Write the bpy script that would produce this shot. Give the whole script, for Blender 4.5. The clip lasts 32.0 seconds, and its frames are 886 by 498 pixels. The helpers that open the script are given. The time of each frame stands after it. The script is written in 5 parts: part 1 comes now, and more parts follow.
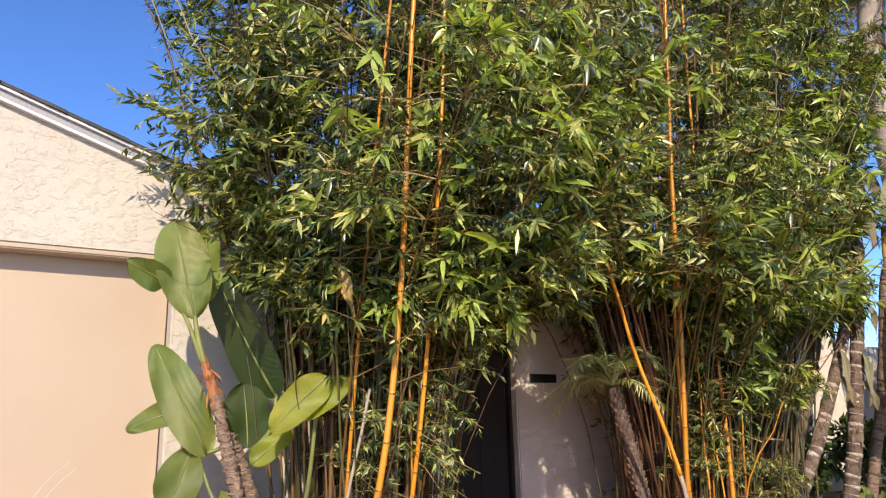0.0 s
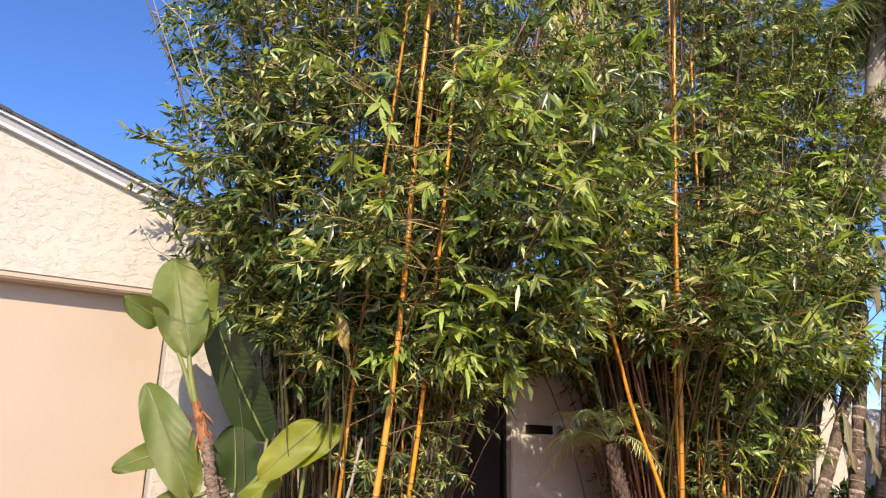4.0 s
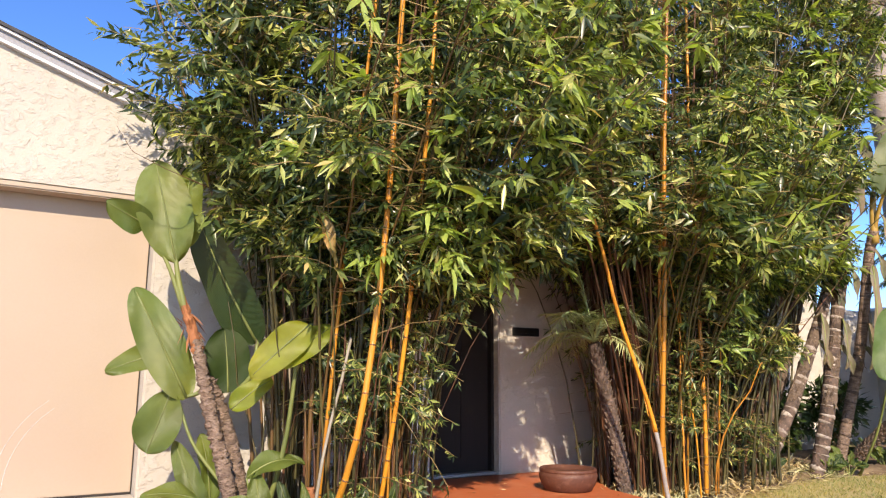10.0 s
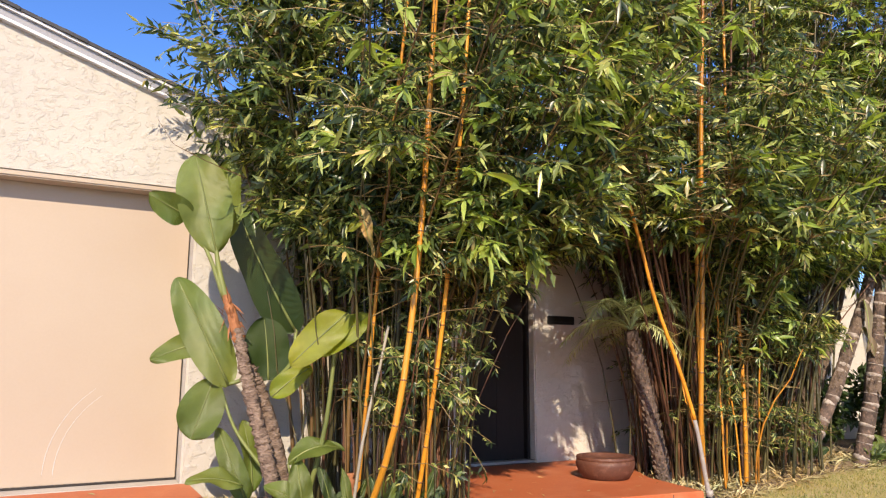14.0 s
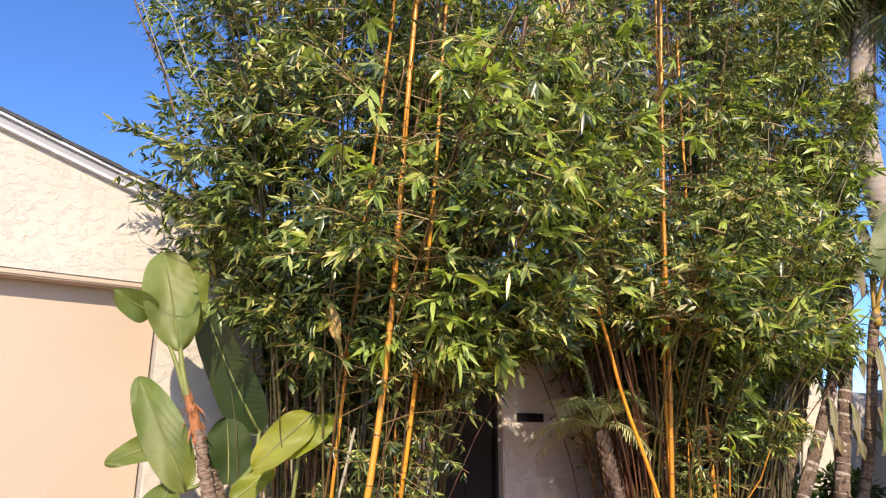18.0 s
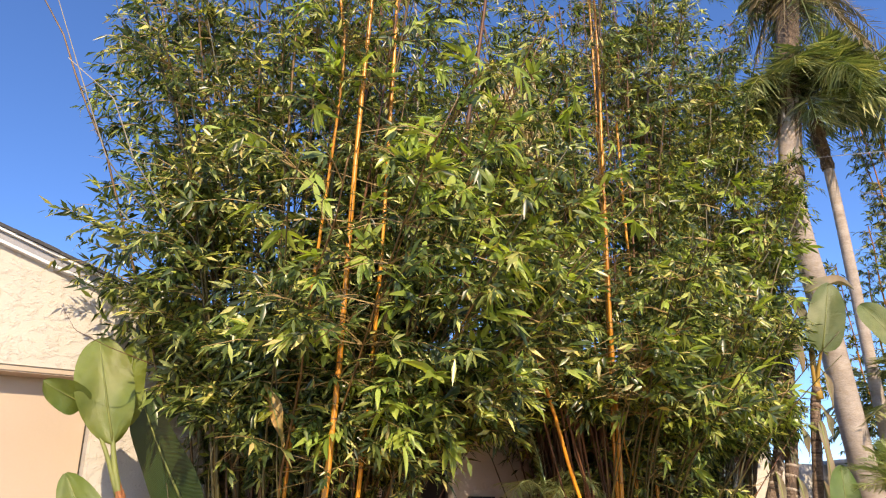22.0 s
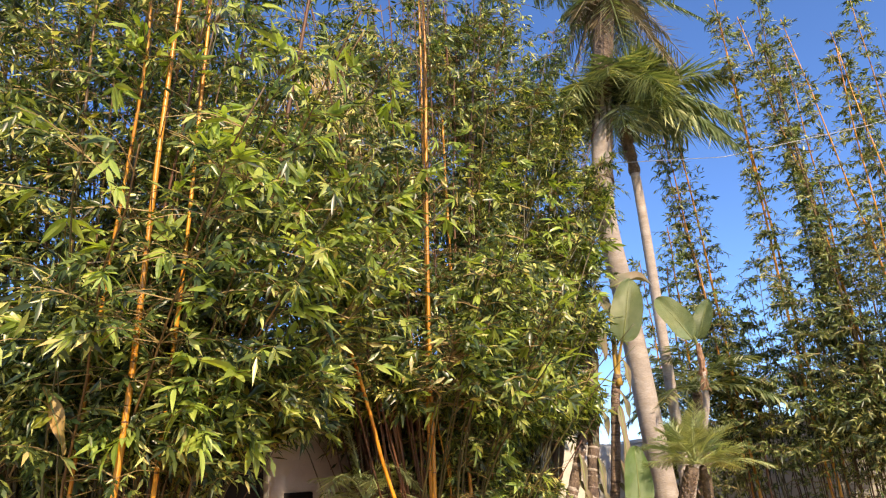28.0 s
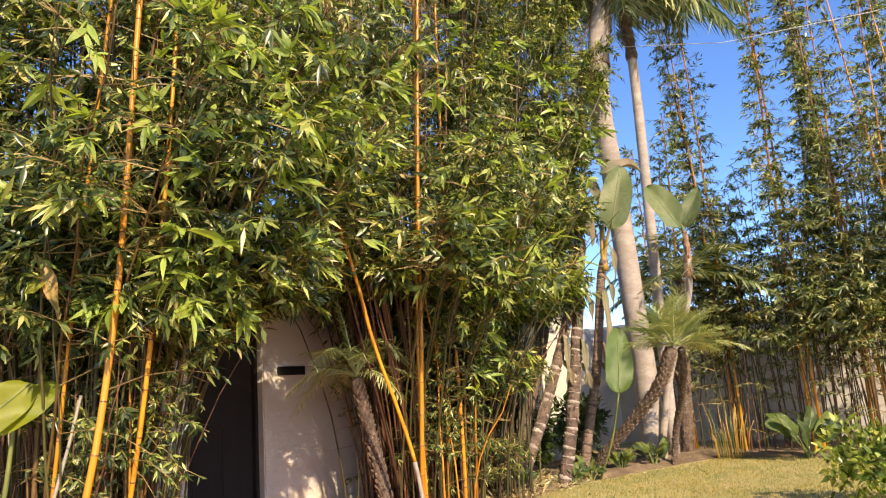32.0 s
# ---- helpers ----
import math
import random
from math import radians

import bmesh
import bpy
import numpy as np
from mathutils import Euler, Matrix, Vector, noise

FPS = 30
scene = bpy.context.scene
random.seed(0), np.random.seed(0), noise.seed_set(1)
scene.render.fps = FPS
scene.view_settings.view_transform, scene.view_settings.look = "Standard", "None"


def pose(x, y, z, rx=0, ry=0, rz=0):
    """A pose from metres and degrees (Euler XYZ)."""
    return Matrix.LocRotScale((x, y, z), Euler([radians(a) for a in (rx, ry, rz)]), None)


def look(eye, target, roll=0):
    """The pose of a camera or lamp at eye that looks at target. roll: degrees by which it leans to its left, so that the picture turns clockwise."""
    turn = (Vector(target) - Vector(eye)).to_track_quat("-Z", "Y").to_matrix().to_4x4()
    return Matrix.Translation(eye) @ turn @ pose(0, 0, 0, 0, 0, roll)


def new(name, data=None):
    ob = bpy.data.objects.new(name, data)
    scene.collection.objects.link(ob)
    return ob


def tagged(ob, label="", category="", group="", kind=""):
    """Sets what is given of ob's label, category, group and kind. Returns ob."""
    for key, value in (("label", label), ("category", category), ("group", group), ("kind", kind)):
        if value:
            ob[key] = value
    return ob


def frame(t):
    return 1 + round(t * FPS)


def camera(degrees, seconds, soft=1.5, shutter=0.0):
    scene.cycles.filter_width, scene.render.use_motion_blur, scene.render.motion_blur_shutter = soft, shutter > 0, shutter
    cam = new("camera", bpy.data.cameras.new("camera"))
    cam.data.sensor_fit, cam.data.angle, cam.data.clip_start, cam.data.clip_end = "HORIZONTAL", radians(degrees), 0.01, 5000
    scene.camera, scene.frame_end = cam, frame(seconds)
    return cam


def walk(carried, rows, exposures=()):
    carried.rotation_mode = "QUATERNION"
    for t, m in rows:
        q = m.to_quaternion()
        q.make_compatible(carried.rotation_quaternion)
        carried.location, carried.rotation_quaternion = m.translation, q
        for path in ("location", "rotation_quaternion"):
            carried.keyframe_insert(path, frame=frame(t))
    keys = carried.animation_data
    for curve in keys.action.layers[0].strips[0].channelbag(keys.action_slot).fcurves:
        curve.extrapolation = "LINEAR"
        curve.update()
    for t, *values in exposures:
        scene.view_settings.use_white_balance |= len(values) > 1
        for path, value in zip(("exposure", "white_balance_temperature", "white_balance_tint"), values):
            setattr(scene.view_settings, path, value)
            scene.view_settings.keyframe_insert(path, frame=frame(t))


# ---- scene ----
cam = camera(63.0, 32.0, soft=1.2)
PATH = [
    (0, (-0.962, -5.662, 0.816), (0.023, -3.990, 1.298), -1.45),
    (0.5, (-0.970, -5.661, 0.841), (-0.062, -3.949, 1.338), -0.28),
    (1, (-0.976, -5.680, 0.843), (-0.097, -3.942, 1.300), 0.18),
    (1.5, (-1.000, -5.676, 0.854), (-0.121, -3.938, 1.311), 0.93),
    (2, (-0.977, -5.660, 0.880), (-0.039, -3.957, 1.351), 1.22),
    (2.5, (-0.955, -5.652, 0.888), (-0.022, -3.950, 1.371), 0.82),
    (3, (-0.937, -5.661, 0.893), (0.021, -3.981, 1.403), 0.80),
    (3.5, (-0.937, -5.662, 0.902), (0.025, -3.994, 1.441), 1.22),
    (4, (-0.947, -5.664, 0.910), (0.018, -4.010, 1.488), 1.18),
    (4.5, (-0.946, -5.665, 0.919), (0.045, -4.035, 1.518), 1.40),
    (6.5, (-0.950, -5.662, 0.924), (0.098, -4.080, 1.553), 0.66),
    (7, (-0.962, -5.661, 0.918), (0.089, -4.078, 1.543), 0.96),
    (7.5, (-0.973, -5.652, 0.915), (0.072, -4.052, 1.505), 2.04),
    (8, (-0.961, -5.668, 0.903), (0.075, -4.044, 1.442), 1.53),
    (8.5, (-0.953, -5.671, 0.891), (0.068, -4.024, 1.385), 1.06),
    (9, (-0.938, -5.661, 0.880), (0.068, -3.990, 1.321), 0.96),
    (9.5, (-0.920, -5.652, 0.868), (0.098, -3.974, 1.252), 0.39),
    (10, (-0.914, -5.641, 0.853), (0.109, -3.957, 1.195), 0.42),
    (10.5, (-0.921, -5.646, 0.846), (0.082, -3.945, 1.167), 0.13),
    (11, (-0.922, -5.644, 0.819), (0.069, -3.933, 1.121), -0.05),
    (11.5, (-0.915, -5.636, 0.798), (0.043, -3.899, 1.048), -0.73),
    (12, (-0.917, -5.633, 0.787), (0.026, -3.886, 1.030), -0.86),
    (12.5, (-0.912, -5.628, 0.787), (0.034, -3.879, 0.999), -0.99),
    (13, (-0.926, -5.629, 0.796), (0.010, -3.878, 1.033), -0.78),
    (13.5, (-0.940, -5.637, 0.811), (-0.016, -3.886, 1.096), 0.15),
    (14, (-0.946, -5.639, 0.831), (0.004, -3.908, 1.148), 0.27),
    (14.5, (-0.937, -5.651, 0.849), (0.027, -3.937, 1.210), 0.10),
    (16.5, (-0.942, -5.680, 0.882), (0.061, -4.018, 1.366), 0.22),
    (17, (-0.954, -5.672, 0.890), (0.047, -4.014, 1.388), 0.22),
    (17.5, (-0.964, -5.670, 0.895), (0.029, -4.016, 1.422), 0.37),
    (18, (-0.964, -5.669, 0.903), (0.032, -4.026, 1.456), 0.26),
    (18.5, (-0.952, -5.670, 0.914), (0.055, -4.041, 1.489), 0.28),
    (19, (-0.935, -5.682, 0.924), (0.101, -4.082, 1.530), -0.15),
    (19.5, (-0.932, -5.681, 0.929), (0.109, -4.095, 1.561), -0.68),
    (20, (-0.931, -5.690, 0.939), (0.133, -4.121, 1.578), -1.38),
    (20.5, (-0.930, -5.705, 0.950), (0.138, -4.150, 1.613), -2.07),
    (21, (-0.924, -5.703, 0.952), (0.139, -4.146, 1.622), -2.52),
    (21.5, (-0.936, -5.699, 0.967), (0.141, -4.172, 1.680), -2.17),
    (22, (-0.937, -5.708, 0.978), (0.136, -4.190, 1.717), -1.45),
    (22.5, (-0.941, -5.744, 0.998), (0.147, -4.248, 1.761), -1.57),
    (23, (-0.928, -5.763, 1.018), (0.200, -4.302, 1.788), -2.42),
    (23.5, (-0.900, -5.783, 1.020), (0.268, -4.348, 1.777), -2.89),
    (24, (-0.857, -5.808, 1.033), (0.348, -4.396, 1.777), -3.93),
    (24.5, (-0.836, -5.825, 1.039), (0.413, -4.461, 1.799), -5.06),
    (25, (-0.815, -5.824, 1.040), (0.465, -4.488, 1.799), -5.32),
    (25.5, (-0.806, -5.835, 1.046), (0.498, -4.529, 1.818), -5.49),
    (27.5, (-0.795, -5.838, 1.032), (0.580, -4.587, 1.769), -5.39),
    (28, (-0.787, -5.822, 1.011), (0.622, -4.581, 1.700), -5.11),
    (28.5, (-0.794, -5.819, 0.992), (0.641, -4.582, 1.633), -4.69),
    (29, (-0.801, -5.835, 0.989), (0.625, -4.567, 1.589), -4.04),
    (29.5, (-0.802, -5.835, 0.974), (0.632, -4.566, 1.551), -4.22),
    (30, (-0.798, -5.840, 0.965), (0.641, -4.561, 1.507), -4.44),
    (30.5, (-0.789, -5.843, 0.953), (0.663, -4.568, 1.469), -4.24),
    (31, (-0.780, -5.815, 0.931), (0.682, -4.535, 1.404), -4.03),
    (31.5, (-0.773, -5.829, 0.913), (0.683, -4.530, 1.354), -4.17),
    (32, (-0.759, -5.833, 0.904), (0.708, -4.534, 1.308), -4.30),
]
LIGHT = [(0.0, 0.80), (1.0, 0.82), (2.0, 0.83), (4.0, 0.87), (7.0, 0.95), (9.0, 0.95), (10.5, 0.88), (12.0, 0.76), (14.0, 0.82), (16.5, 0.87), (18.0, 0.95), (19.5, 1.0), (20.5, 0.93), (22.0, 0.92), (24.0, 0.84), (25.0, 0.95), (28.0, 1.02), (32.0, 1.08)]
walk(cam, [(t, look(eye, target, roll)) for t, eye, target, roll in PATH], [(t, stops, 7500 + 1200 * min(1, max(0, (t - 19) / 4)), 12) for t, stops in LIGHT])

# ---- light ----
TO_SUN = Vector((-0.45, -0.90, 0.68)).normalized()
world = bpy.data.worlds.new("sky")
scene.world = world
world.use_nodes = True
sky = world.node_tree.nodes.new("ShaderNodeTexSky")
sky.sky_type, sky.sun_disc = "NISHITA", False
sky.sun_elevation = math.asin(TO_SUN.z)
sky.sun_rotation = math.atan2(TO_SUN.x, TO_SUN.y)
sky.air_density, sky.dust_density, sky.ozone_density = 0.75, 0.8, 6.0
sky.altitude = 900
deep = world.node_tree.nodes.new("ShaderNodeHueSaturation")
deep.inputs["Hue"].default_value, deep.inputs["Saturation"].default_value = 0.508, 1.14
world.node_tree.links.new(sky.outputs[0], deep.inputs["Color"])
world.node_tree.links.new(deep.outputs[0], world.node_tree.nodes["Background"].inputs[0])
world.node_tree.nodes["Background"].inputs[1].default_value = 0.192
sun = new("sun", bpy.data.lights.new("sun", "SUN"))
sun.data.energy, sun.data.angle, sun.data.color = 4.0, radians(0.53), (1.0, 0.905, 0.77)
sun.matrix_world = look(TO_SUN * 40, (0, 0, 0))


# ---- materials ----
def material(name):
    m = bpy.data.materials.new(name)
    m.use_nodes = True
    return m, m.node_tree.nodes, m.node_tree.links, m.node_tree.nodes["Principled BSDF"]


def ramp(nodes, stops):
    r = nodes.new("ShaderNodeValToRGB")
    while len(r.color_ramp.elements) < len(stops):
        r.color_ramp.elements.new(0.5)
    for e, (p, c) in zip(r.color_ramp.elements, stops):
        e.position, e.color = p, (*c, 1)
    return r


def texture(nodes, links, scale, detail=4.0, stretch=(1, 1, 1), space="Object", rough=0.55):
    co = nodes.new("ShaderNodeTexCoord")
    mp = nodes.new("ShaderNodeMapping")
    mp.inputs["Scale"].default_value = stretch
    n = nodes.new("ShaderNodeTexNoise")
    n.inputs["Scale"].default_value, n.inputs["Detail"].default_value = scale, detail
    n.inputs["Roughness"].default_value = rough
    links.new(co.outputs[space], mp.inputs[0])
    links.new(mp.outputs[0], n.inputs["Vector"])
    return n.outputs["Fac"]


def mixed(nodes, links, fac, a, b, mode="MIX"):
    m = nodes.new("ShaderNodeMix")
    m.data_type, m.blend_type = "RGBA", mode
    for sock, v in ((m.inputs[0], fac), (m.inputs[6], a), (m.inputs[7], b)):
        if isinstance(v, (int, float)):
            sock.default_value = v
        elif isinstance(v, tuple):
            sock.default_value = (*v, 1)
        else:
            links.new(v, sock)
    return m.outputs[2]


def bumped(nodes, links, bsdf, heights, distance):
    last = None
    for h, k in heights:
        b = nodes.new("ShaderNodeBump")
        b.inputs["Strength"].default_value, b.inputs["Distance"].default_value = k, distance
        links.new(h, b.inputs["Height"])
        if last:
            links.new(last, b.inputs["Normal"])
        last = b.outputs[0]
    links.new(last, bsdf.inputs["Normal"])


def surface(name, low, high, rough=0.8, coarse=2.0, fine=40.0, relief=0.3, depth=0.01, dirt=None, metal=0.0, stretch=(1, 1, 1), by_object=0.0, grain=0.78):
    """A worn surface: two colours mixed by coarse noise, fine grain over it, relief from both."""
    m, n, l, b = material(name)
    big, small = texture(n, l, coarse, 5, stretch), texture(n, l, fine, 4, stretch)
    r = ramp(n, ((0.32, low), (0.68, high)))
    l.new(big, r.inputs[0])
    g = ramp(n, ((0.3, (grain, grain, grain)), (0.7, (1.0, 1.0, 1.0))))
    l.new(small, g.inputs[0])
    colour = mixed(n, l, 1.0, r.outputs[0], g.outputs[0], "MULTIPLY")
    if dirt:
        patch = texture(n, l, coarse * 3.1, 6, stretch)
        d = ramp(n, ((0.52, (0, 0, 0)), (0.72, (1, 1, 1))))
        l.new(patch, d.inputs[0])
        colour = mixed(n, l, d.outputs[0], colour, dirt)
    if by_object:
        info = n.new("ShaderNodeObjectInfo")
        v = n.new("ShaderNodeMapRange")
        v.inputs[3].default_value, v.inputs[4].default_value = 1 - by_object, 1 + by_object
        l.new(info.outputs["Random"], v.inputs[0])
        hsv = n.new("ShaderNodeHueSaturation")
        l.new(v.outputs[0], hsv.inputs["Value"])
        l.new(colour, hsv.inputs["Color"])
        colour = hsv.outputs[0]
    l.new(colour, b.inputs["Base Color"])
    b.inputs["Roughness"].default_value, b.inputs["Metallic"].default_value = rough, metal
    bumped(n, l, b, ((big, relief), (small, relief)), depth)
    return m


def leafy(name, stops, gloss=0.38, through_light=0.35, ribs=0.0, by_object=False):
    """A leaf: colour by leaf, a waxy face and light that shines through."""
    m, n, l, b = material(name)
    if by_object:
        pick = n.new("ShaderNodeObjectInfo").outputs["Random"]
    else:
        pick = n.new("ShaderNodeNewGeometry").outputs["Random Per Island"]
    r = ramp(n, stops)
    l.new(pick, r.inputs[0])
    spots = texture(n, l, 9.0, 3)
    g = ramp(n, ((0.3, (0.72, 0.76, 0.7)), (0.7, (1.0, 1.0, 1.0))))
    l.new(spots, g.inputs[0])
    colour = mixed(n, l, 1.0, r.outputs[0], g.outputs[0], "MULTIPLY")
    drift = ramp(n, ((0.32, (0.70, 0.88, 0.82)), (0.5, (0.98, 1.0, 0.95)), (0.68, (1.16, 1.05, 0.92))))
    l.new(texture(n, l, 2.1, 3), drift.inputs[0])
    colour = mixed(n, l, 1.0, colour, drift.outputs[0], "MULTIPLY")
    l.new(colour, b.inputs["Base Color"])
    b.inputs["Roughness"].default_value = gloss
    t = n.new("ShaderNodeBsdfTranslucent")
    bright = mixed(n, l, 1.0, colour, (1.45, 1.48, 0.62), "MULTIPLY")
    l.new(bright, t.inputs[0])
    mix = n.new("ShaderNodeMixShader")
    mix.inputs[0].default_value = through_light
    l.new(b.outputs[0], mix.inputs[1])
    l.new(t.outputs[0], mix.inputs[2])
    l.new(mix.outputs[0], n["Material Output"].inputs[0])
    if ribs:
        uv = n.new("ShaderNodeUVMap")
        w = n.new("ShaderNodeTexWave")
        w.inputs["Scale"].default_value, w.inputs["Distortion"].default_value = ribs, 0.6
        w.bands_direction = "Y"
        l.new(uv.outputs[0], w.inputs["Vector"])
        bumped(n, l, b, ((w.outputs["Fac"], 0.35),), 0.006)
    return m


def stucco_material(name, low, high):
    """Skip-trowelled stucco: raised flats with ragged edges over a sandy ground."""
    m, n, l, b = material(name)
    big, grain = texture(n, l, 10.5, 7, (1, 1, 1.3), rough=0.64), texture(n, l, 100.0, 3)
    stain = texture(n, l, 0.9, 5)
    flats = ramp(n, ((0.50, (0, 0, 0)), (0.575, (1, 1, 1))))
    l.new(big, flats.inputs[0])
    r = ramp(n, ((0.3, low), (0.7, high)))
    l.new(stain, r.inputs[0])
    l.new(r.outputs[0], b.inputs["Base Color"])
    b.inputs["Roughness"].default_value = 0.9
    bumped(n, l, b, ((flats.outputs[0], 0.42), (big, 0.5), (grain, 0.35)), 0.010)
    return m


def culm_material(name, low, high, ring, rough=0.35):
    """Bamboo cane: long streaks, darker stained stretches, its own tone for each cane."""
    m, n, l, b = material(name)
    streak = texture(n, l, 16.0, 4, (1, 1, 0.06))
    patch = texture(n, l, 2.2, 4, (1, 1, 0.5))
    r = ramp(n, ((0.3, low), (0.7, high)))
    l.new(streak, r.inputs[0])
    d = ramp(n, ((0.55, (0, 0, 0)), (0.75, (1, 1, 1))))
    l.new(patch, d.inputs[0])
    colour = mixed(n, l, d.outputs[0], r.outputs[0], ring)
    info = n.new("ShaderNodeObjectInfo")
    v = n.new("ShaderNodeMapRange")
    v.inputs[3].default_value, v.inputs[4].default_value = 0.6, 1.15
    l.new(info.outputs["Random"], v.inputs[0])
    hsv = n.new("ShaderNodeHueSaturation")
    l.new(v.outputs[0], hsv.inputs["Value"])
    l.new(colour, hsv.inputs["Color"])
    l.new(hsv.outputs[0], b.inputs["Base Color"])
    b.inputs["Roughness"].default_value = rough
    bumped(n, l, b, ((streak, 0.15),), 0.004)
    return m


STUCCO = stucco_material("cream_stucco", (0.415, 0.38, 0.335), (0.47, 0.435, 0.385))
WHITE_WALL = stucco_material("white_stucco", (0.52, 0.475, 0.42), (0.59, 0.545, 0.485))
DOOR_PAINT = surface("peach_paint", (0.365, 0.283, 0.213), (0.385, 0.305, 0.232), 0.55, 0.8, 60, 0.01, 0.002, grain=0.97)
TRIM_PAINT = surface("white_trim_paint", (0.58, 0.58, 0.60), (0.66, 0.66, 0.67), 0.5, 3, 60, 0.1, 0.003)
SOFFIT_PAINT = surface("grey_soffit_paint", (0.24, 0.24, 0.27), (0.29, 0.29, 0.31), 0.6, 3, 60, 0.1, 0.003)
SHINGLE = surface("dark_shingle", (0.035, 0.035, 0.04), (0.07, 0.07, 0.075), 0.9, 6, 90, 0.5, 0.01)
SEAL = surface("dark_rubber", (0.012, 0.009, 0.008), (0.03, 0.022, 0.018), 0.7, 5, 60, 0.2, 0.004)
RED_PAINT = surface("red_concrete_paint", (0.41, 0.100, 0.036), (0.49, 0.132, 0.048), 0.55, 1.1, 50, 0.15, 0.003, (0.47, 0.155, 0.07), grain=0.84)
CONCRETE = surface("pale_concrete", (0.42, 0.375, 0.33), (0.50, 0.45, 0.40), 0.85, 1.4, 70, 0.3, 0.005, (0.37, 0.315, 0.27))
GREY_CONCRETE = surface("grey_concrete", (0.26, 0.25, 0.25), (0.36, 0.35, 0.34), 0.9, 3.0, 50, 0.4, 0.01)
# Stained wood taken near black, so the doorway's deep shade sits in the colour.
DARK_DOOR = surface("shade_dark_stained_wood", (0.007, 0.005, 0.0045), (0.013, 0.009, 0.007), 0.8, 3, 40, 0.2, 0.004, stretch=(1, 1, 0.1))
SOIL = surface("dry_soil", (0.13, 0.085, 0.05), (0.24, 0.165, 0.10), 0.95, 3.0, 45, 0.8, 0.03, (0.30, 0.22, 0.13))
LAWN = surface("dry_lawn", (0.30, 0.255, 0.095), (0.43, 0.35, 0.15), 0.95, 0.9, 60, 0.5, 0.02, (0.43, 0.32, 0.17), grain=0.86)
TERRACOTTA = surface("red_brown_clay", (0.075, 0.026, 0.016), (0.13, 0.046, 0.026), 0.6, 6, 60, 0.3, 0.004, (0.16, 0.07, 0.045))
PLAQUE = surface("black_plaque", (0.012, 0.012, 0.013), (0.02, 0.02, 0.02), 0.35, 8, 60, 0.1, 0.002)
PALE_BAR = surface("tarnished_metal", (0.05, 0.045, 0.04), (0.08, 0.07, 0.06), 0.35, 8, 60, 0.1, 0.002, metal=0.8)
STEEL = surface("brushed_steel", (0.35, 0.34, 0.33), (0.5, 0.49, 0.47), 0.3, 12, 90, 0.1, 0.002, metal=1.0)
GREY_POLE = surface("weathered_grey_pole", (0.24, 0.21, 0.19), (0.36, 0.32, 0.29), 0.6, 6, 60, 0.2, 0.003)
BLACK_RUBBER = surface("black_plastic", (0.012, 0.012, 0.012), (0.025, 0.025, 0.025), 0.5, 8, 60, 0.2, 0.003)
STRAW = leafy("dry_straw", ((0.0, (0.30, 0.20, 0.10)), (0.5, (0.52, 0.40, 0.22)), (1.0, (0.66, 0.54, 0.34))), 0.7, 0.1)
GRASS = leafy("grass_blade", ((0.0, (0.20, 0.205, 0.06)), (0.5, (0.34, 0.30, 0.105)), (1.0, (0.50, 0.41, 0.18))), 0.6, 0.3)
STRAW_LEAF = leafy("yellowing_bamboo_leaf", ((0.0, (0.17, 0.18, 0.06)), (0.5, (0.36, 0.32, 0.12)), (1.0, (0.52, 0.42, 0.2))), 0.6, 0.25)
TAN_LEAF = leafy("tan_dry_sheath", ((0.0, (0.36, 0.19, 0.06)), (1.0, (0.46, 0.27, 0.10))), 0.6, 0.2)
DRY_LEAF = leafy("grey_dry_leaf", ((0.0, (0.16, 0.12, 0.085)), (1.0, (0.28, 0.22, 0.16))), 0.7, 0.15)
# Most leaves are toned dark: the clump's inner shade is in the colour.
BAMBOO_LEAF = leafy("bamboo_leaf", ((0.0, (0.020, 0.036, 0.015)), (0.48, (0.074, 0.108, 0.038)), (0.74, (0.215, 0.255, 0.080)), (0.90, (0.53, 0.55, 0.18)), (0.96, (0.70, 0.66, 0.28)), (1.0, (0.54, 0.41, 0.20))), 0.31, 0.38)
HEDGE_LEAF = leafy("hedge_bamboo_leaf", ((0.0, (0.030, 0.047, 0.019)), (0.45, (0.095, 0.120, 0.045)), (0.75, (0.29, 0.315, 0.125)), (1.0, (0.66, 0.61, 0.32))), 0.36, 0.42)
# Brighter bamboo leaf for the front sprays, sunlight painted into its colour.
NEAR_LEAF = leafy("sunlit_bamboo_leaf", ((0.0, (0.20, 0.27, 0.062)), (0.6, (0.42, 0.50, 0.125)), (1.0, (0.66, 0.68, 0.23))), 0.33, 0.42)
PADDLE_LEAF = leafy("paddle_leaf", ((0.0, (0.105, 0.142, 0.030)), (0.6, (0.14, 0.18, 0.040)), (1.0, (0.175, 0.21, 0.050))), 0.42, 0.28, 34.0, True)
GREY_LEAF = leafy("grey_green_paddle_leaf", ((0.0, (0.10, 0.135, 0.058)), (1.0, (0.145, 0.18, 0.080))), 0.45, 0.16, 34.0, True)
# Lighter, yellower copy of the paddle leaf with sunlight put into its colour.
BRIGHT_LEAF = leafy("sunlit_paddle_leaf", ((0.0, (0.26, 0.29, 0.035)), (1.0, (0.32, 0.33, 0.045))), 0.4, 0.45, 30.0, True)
# Dark green copy of the paddle leaf with shade put into its colour.
DARK_LEAF = leafy("shaded_green_paddle_leaf", ((0.0, (0.032, 0.058, 0.016)), (1.0, (0.058, 0.09, 0.022))), 0.42, 0.25, 34.0, True)
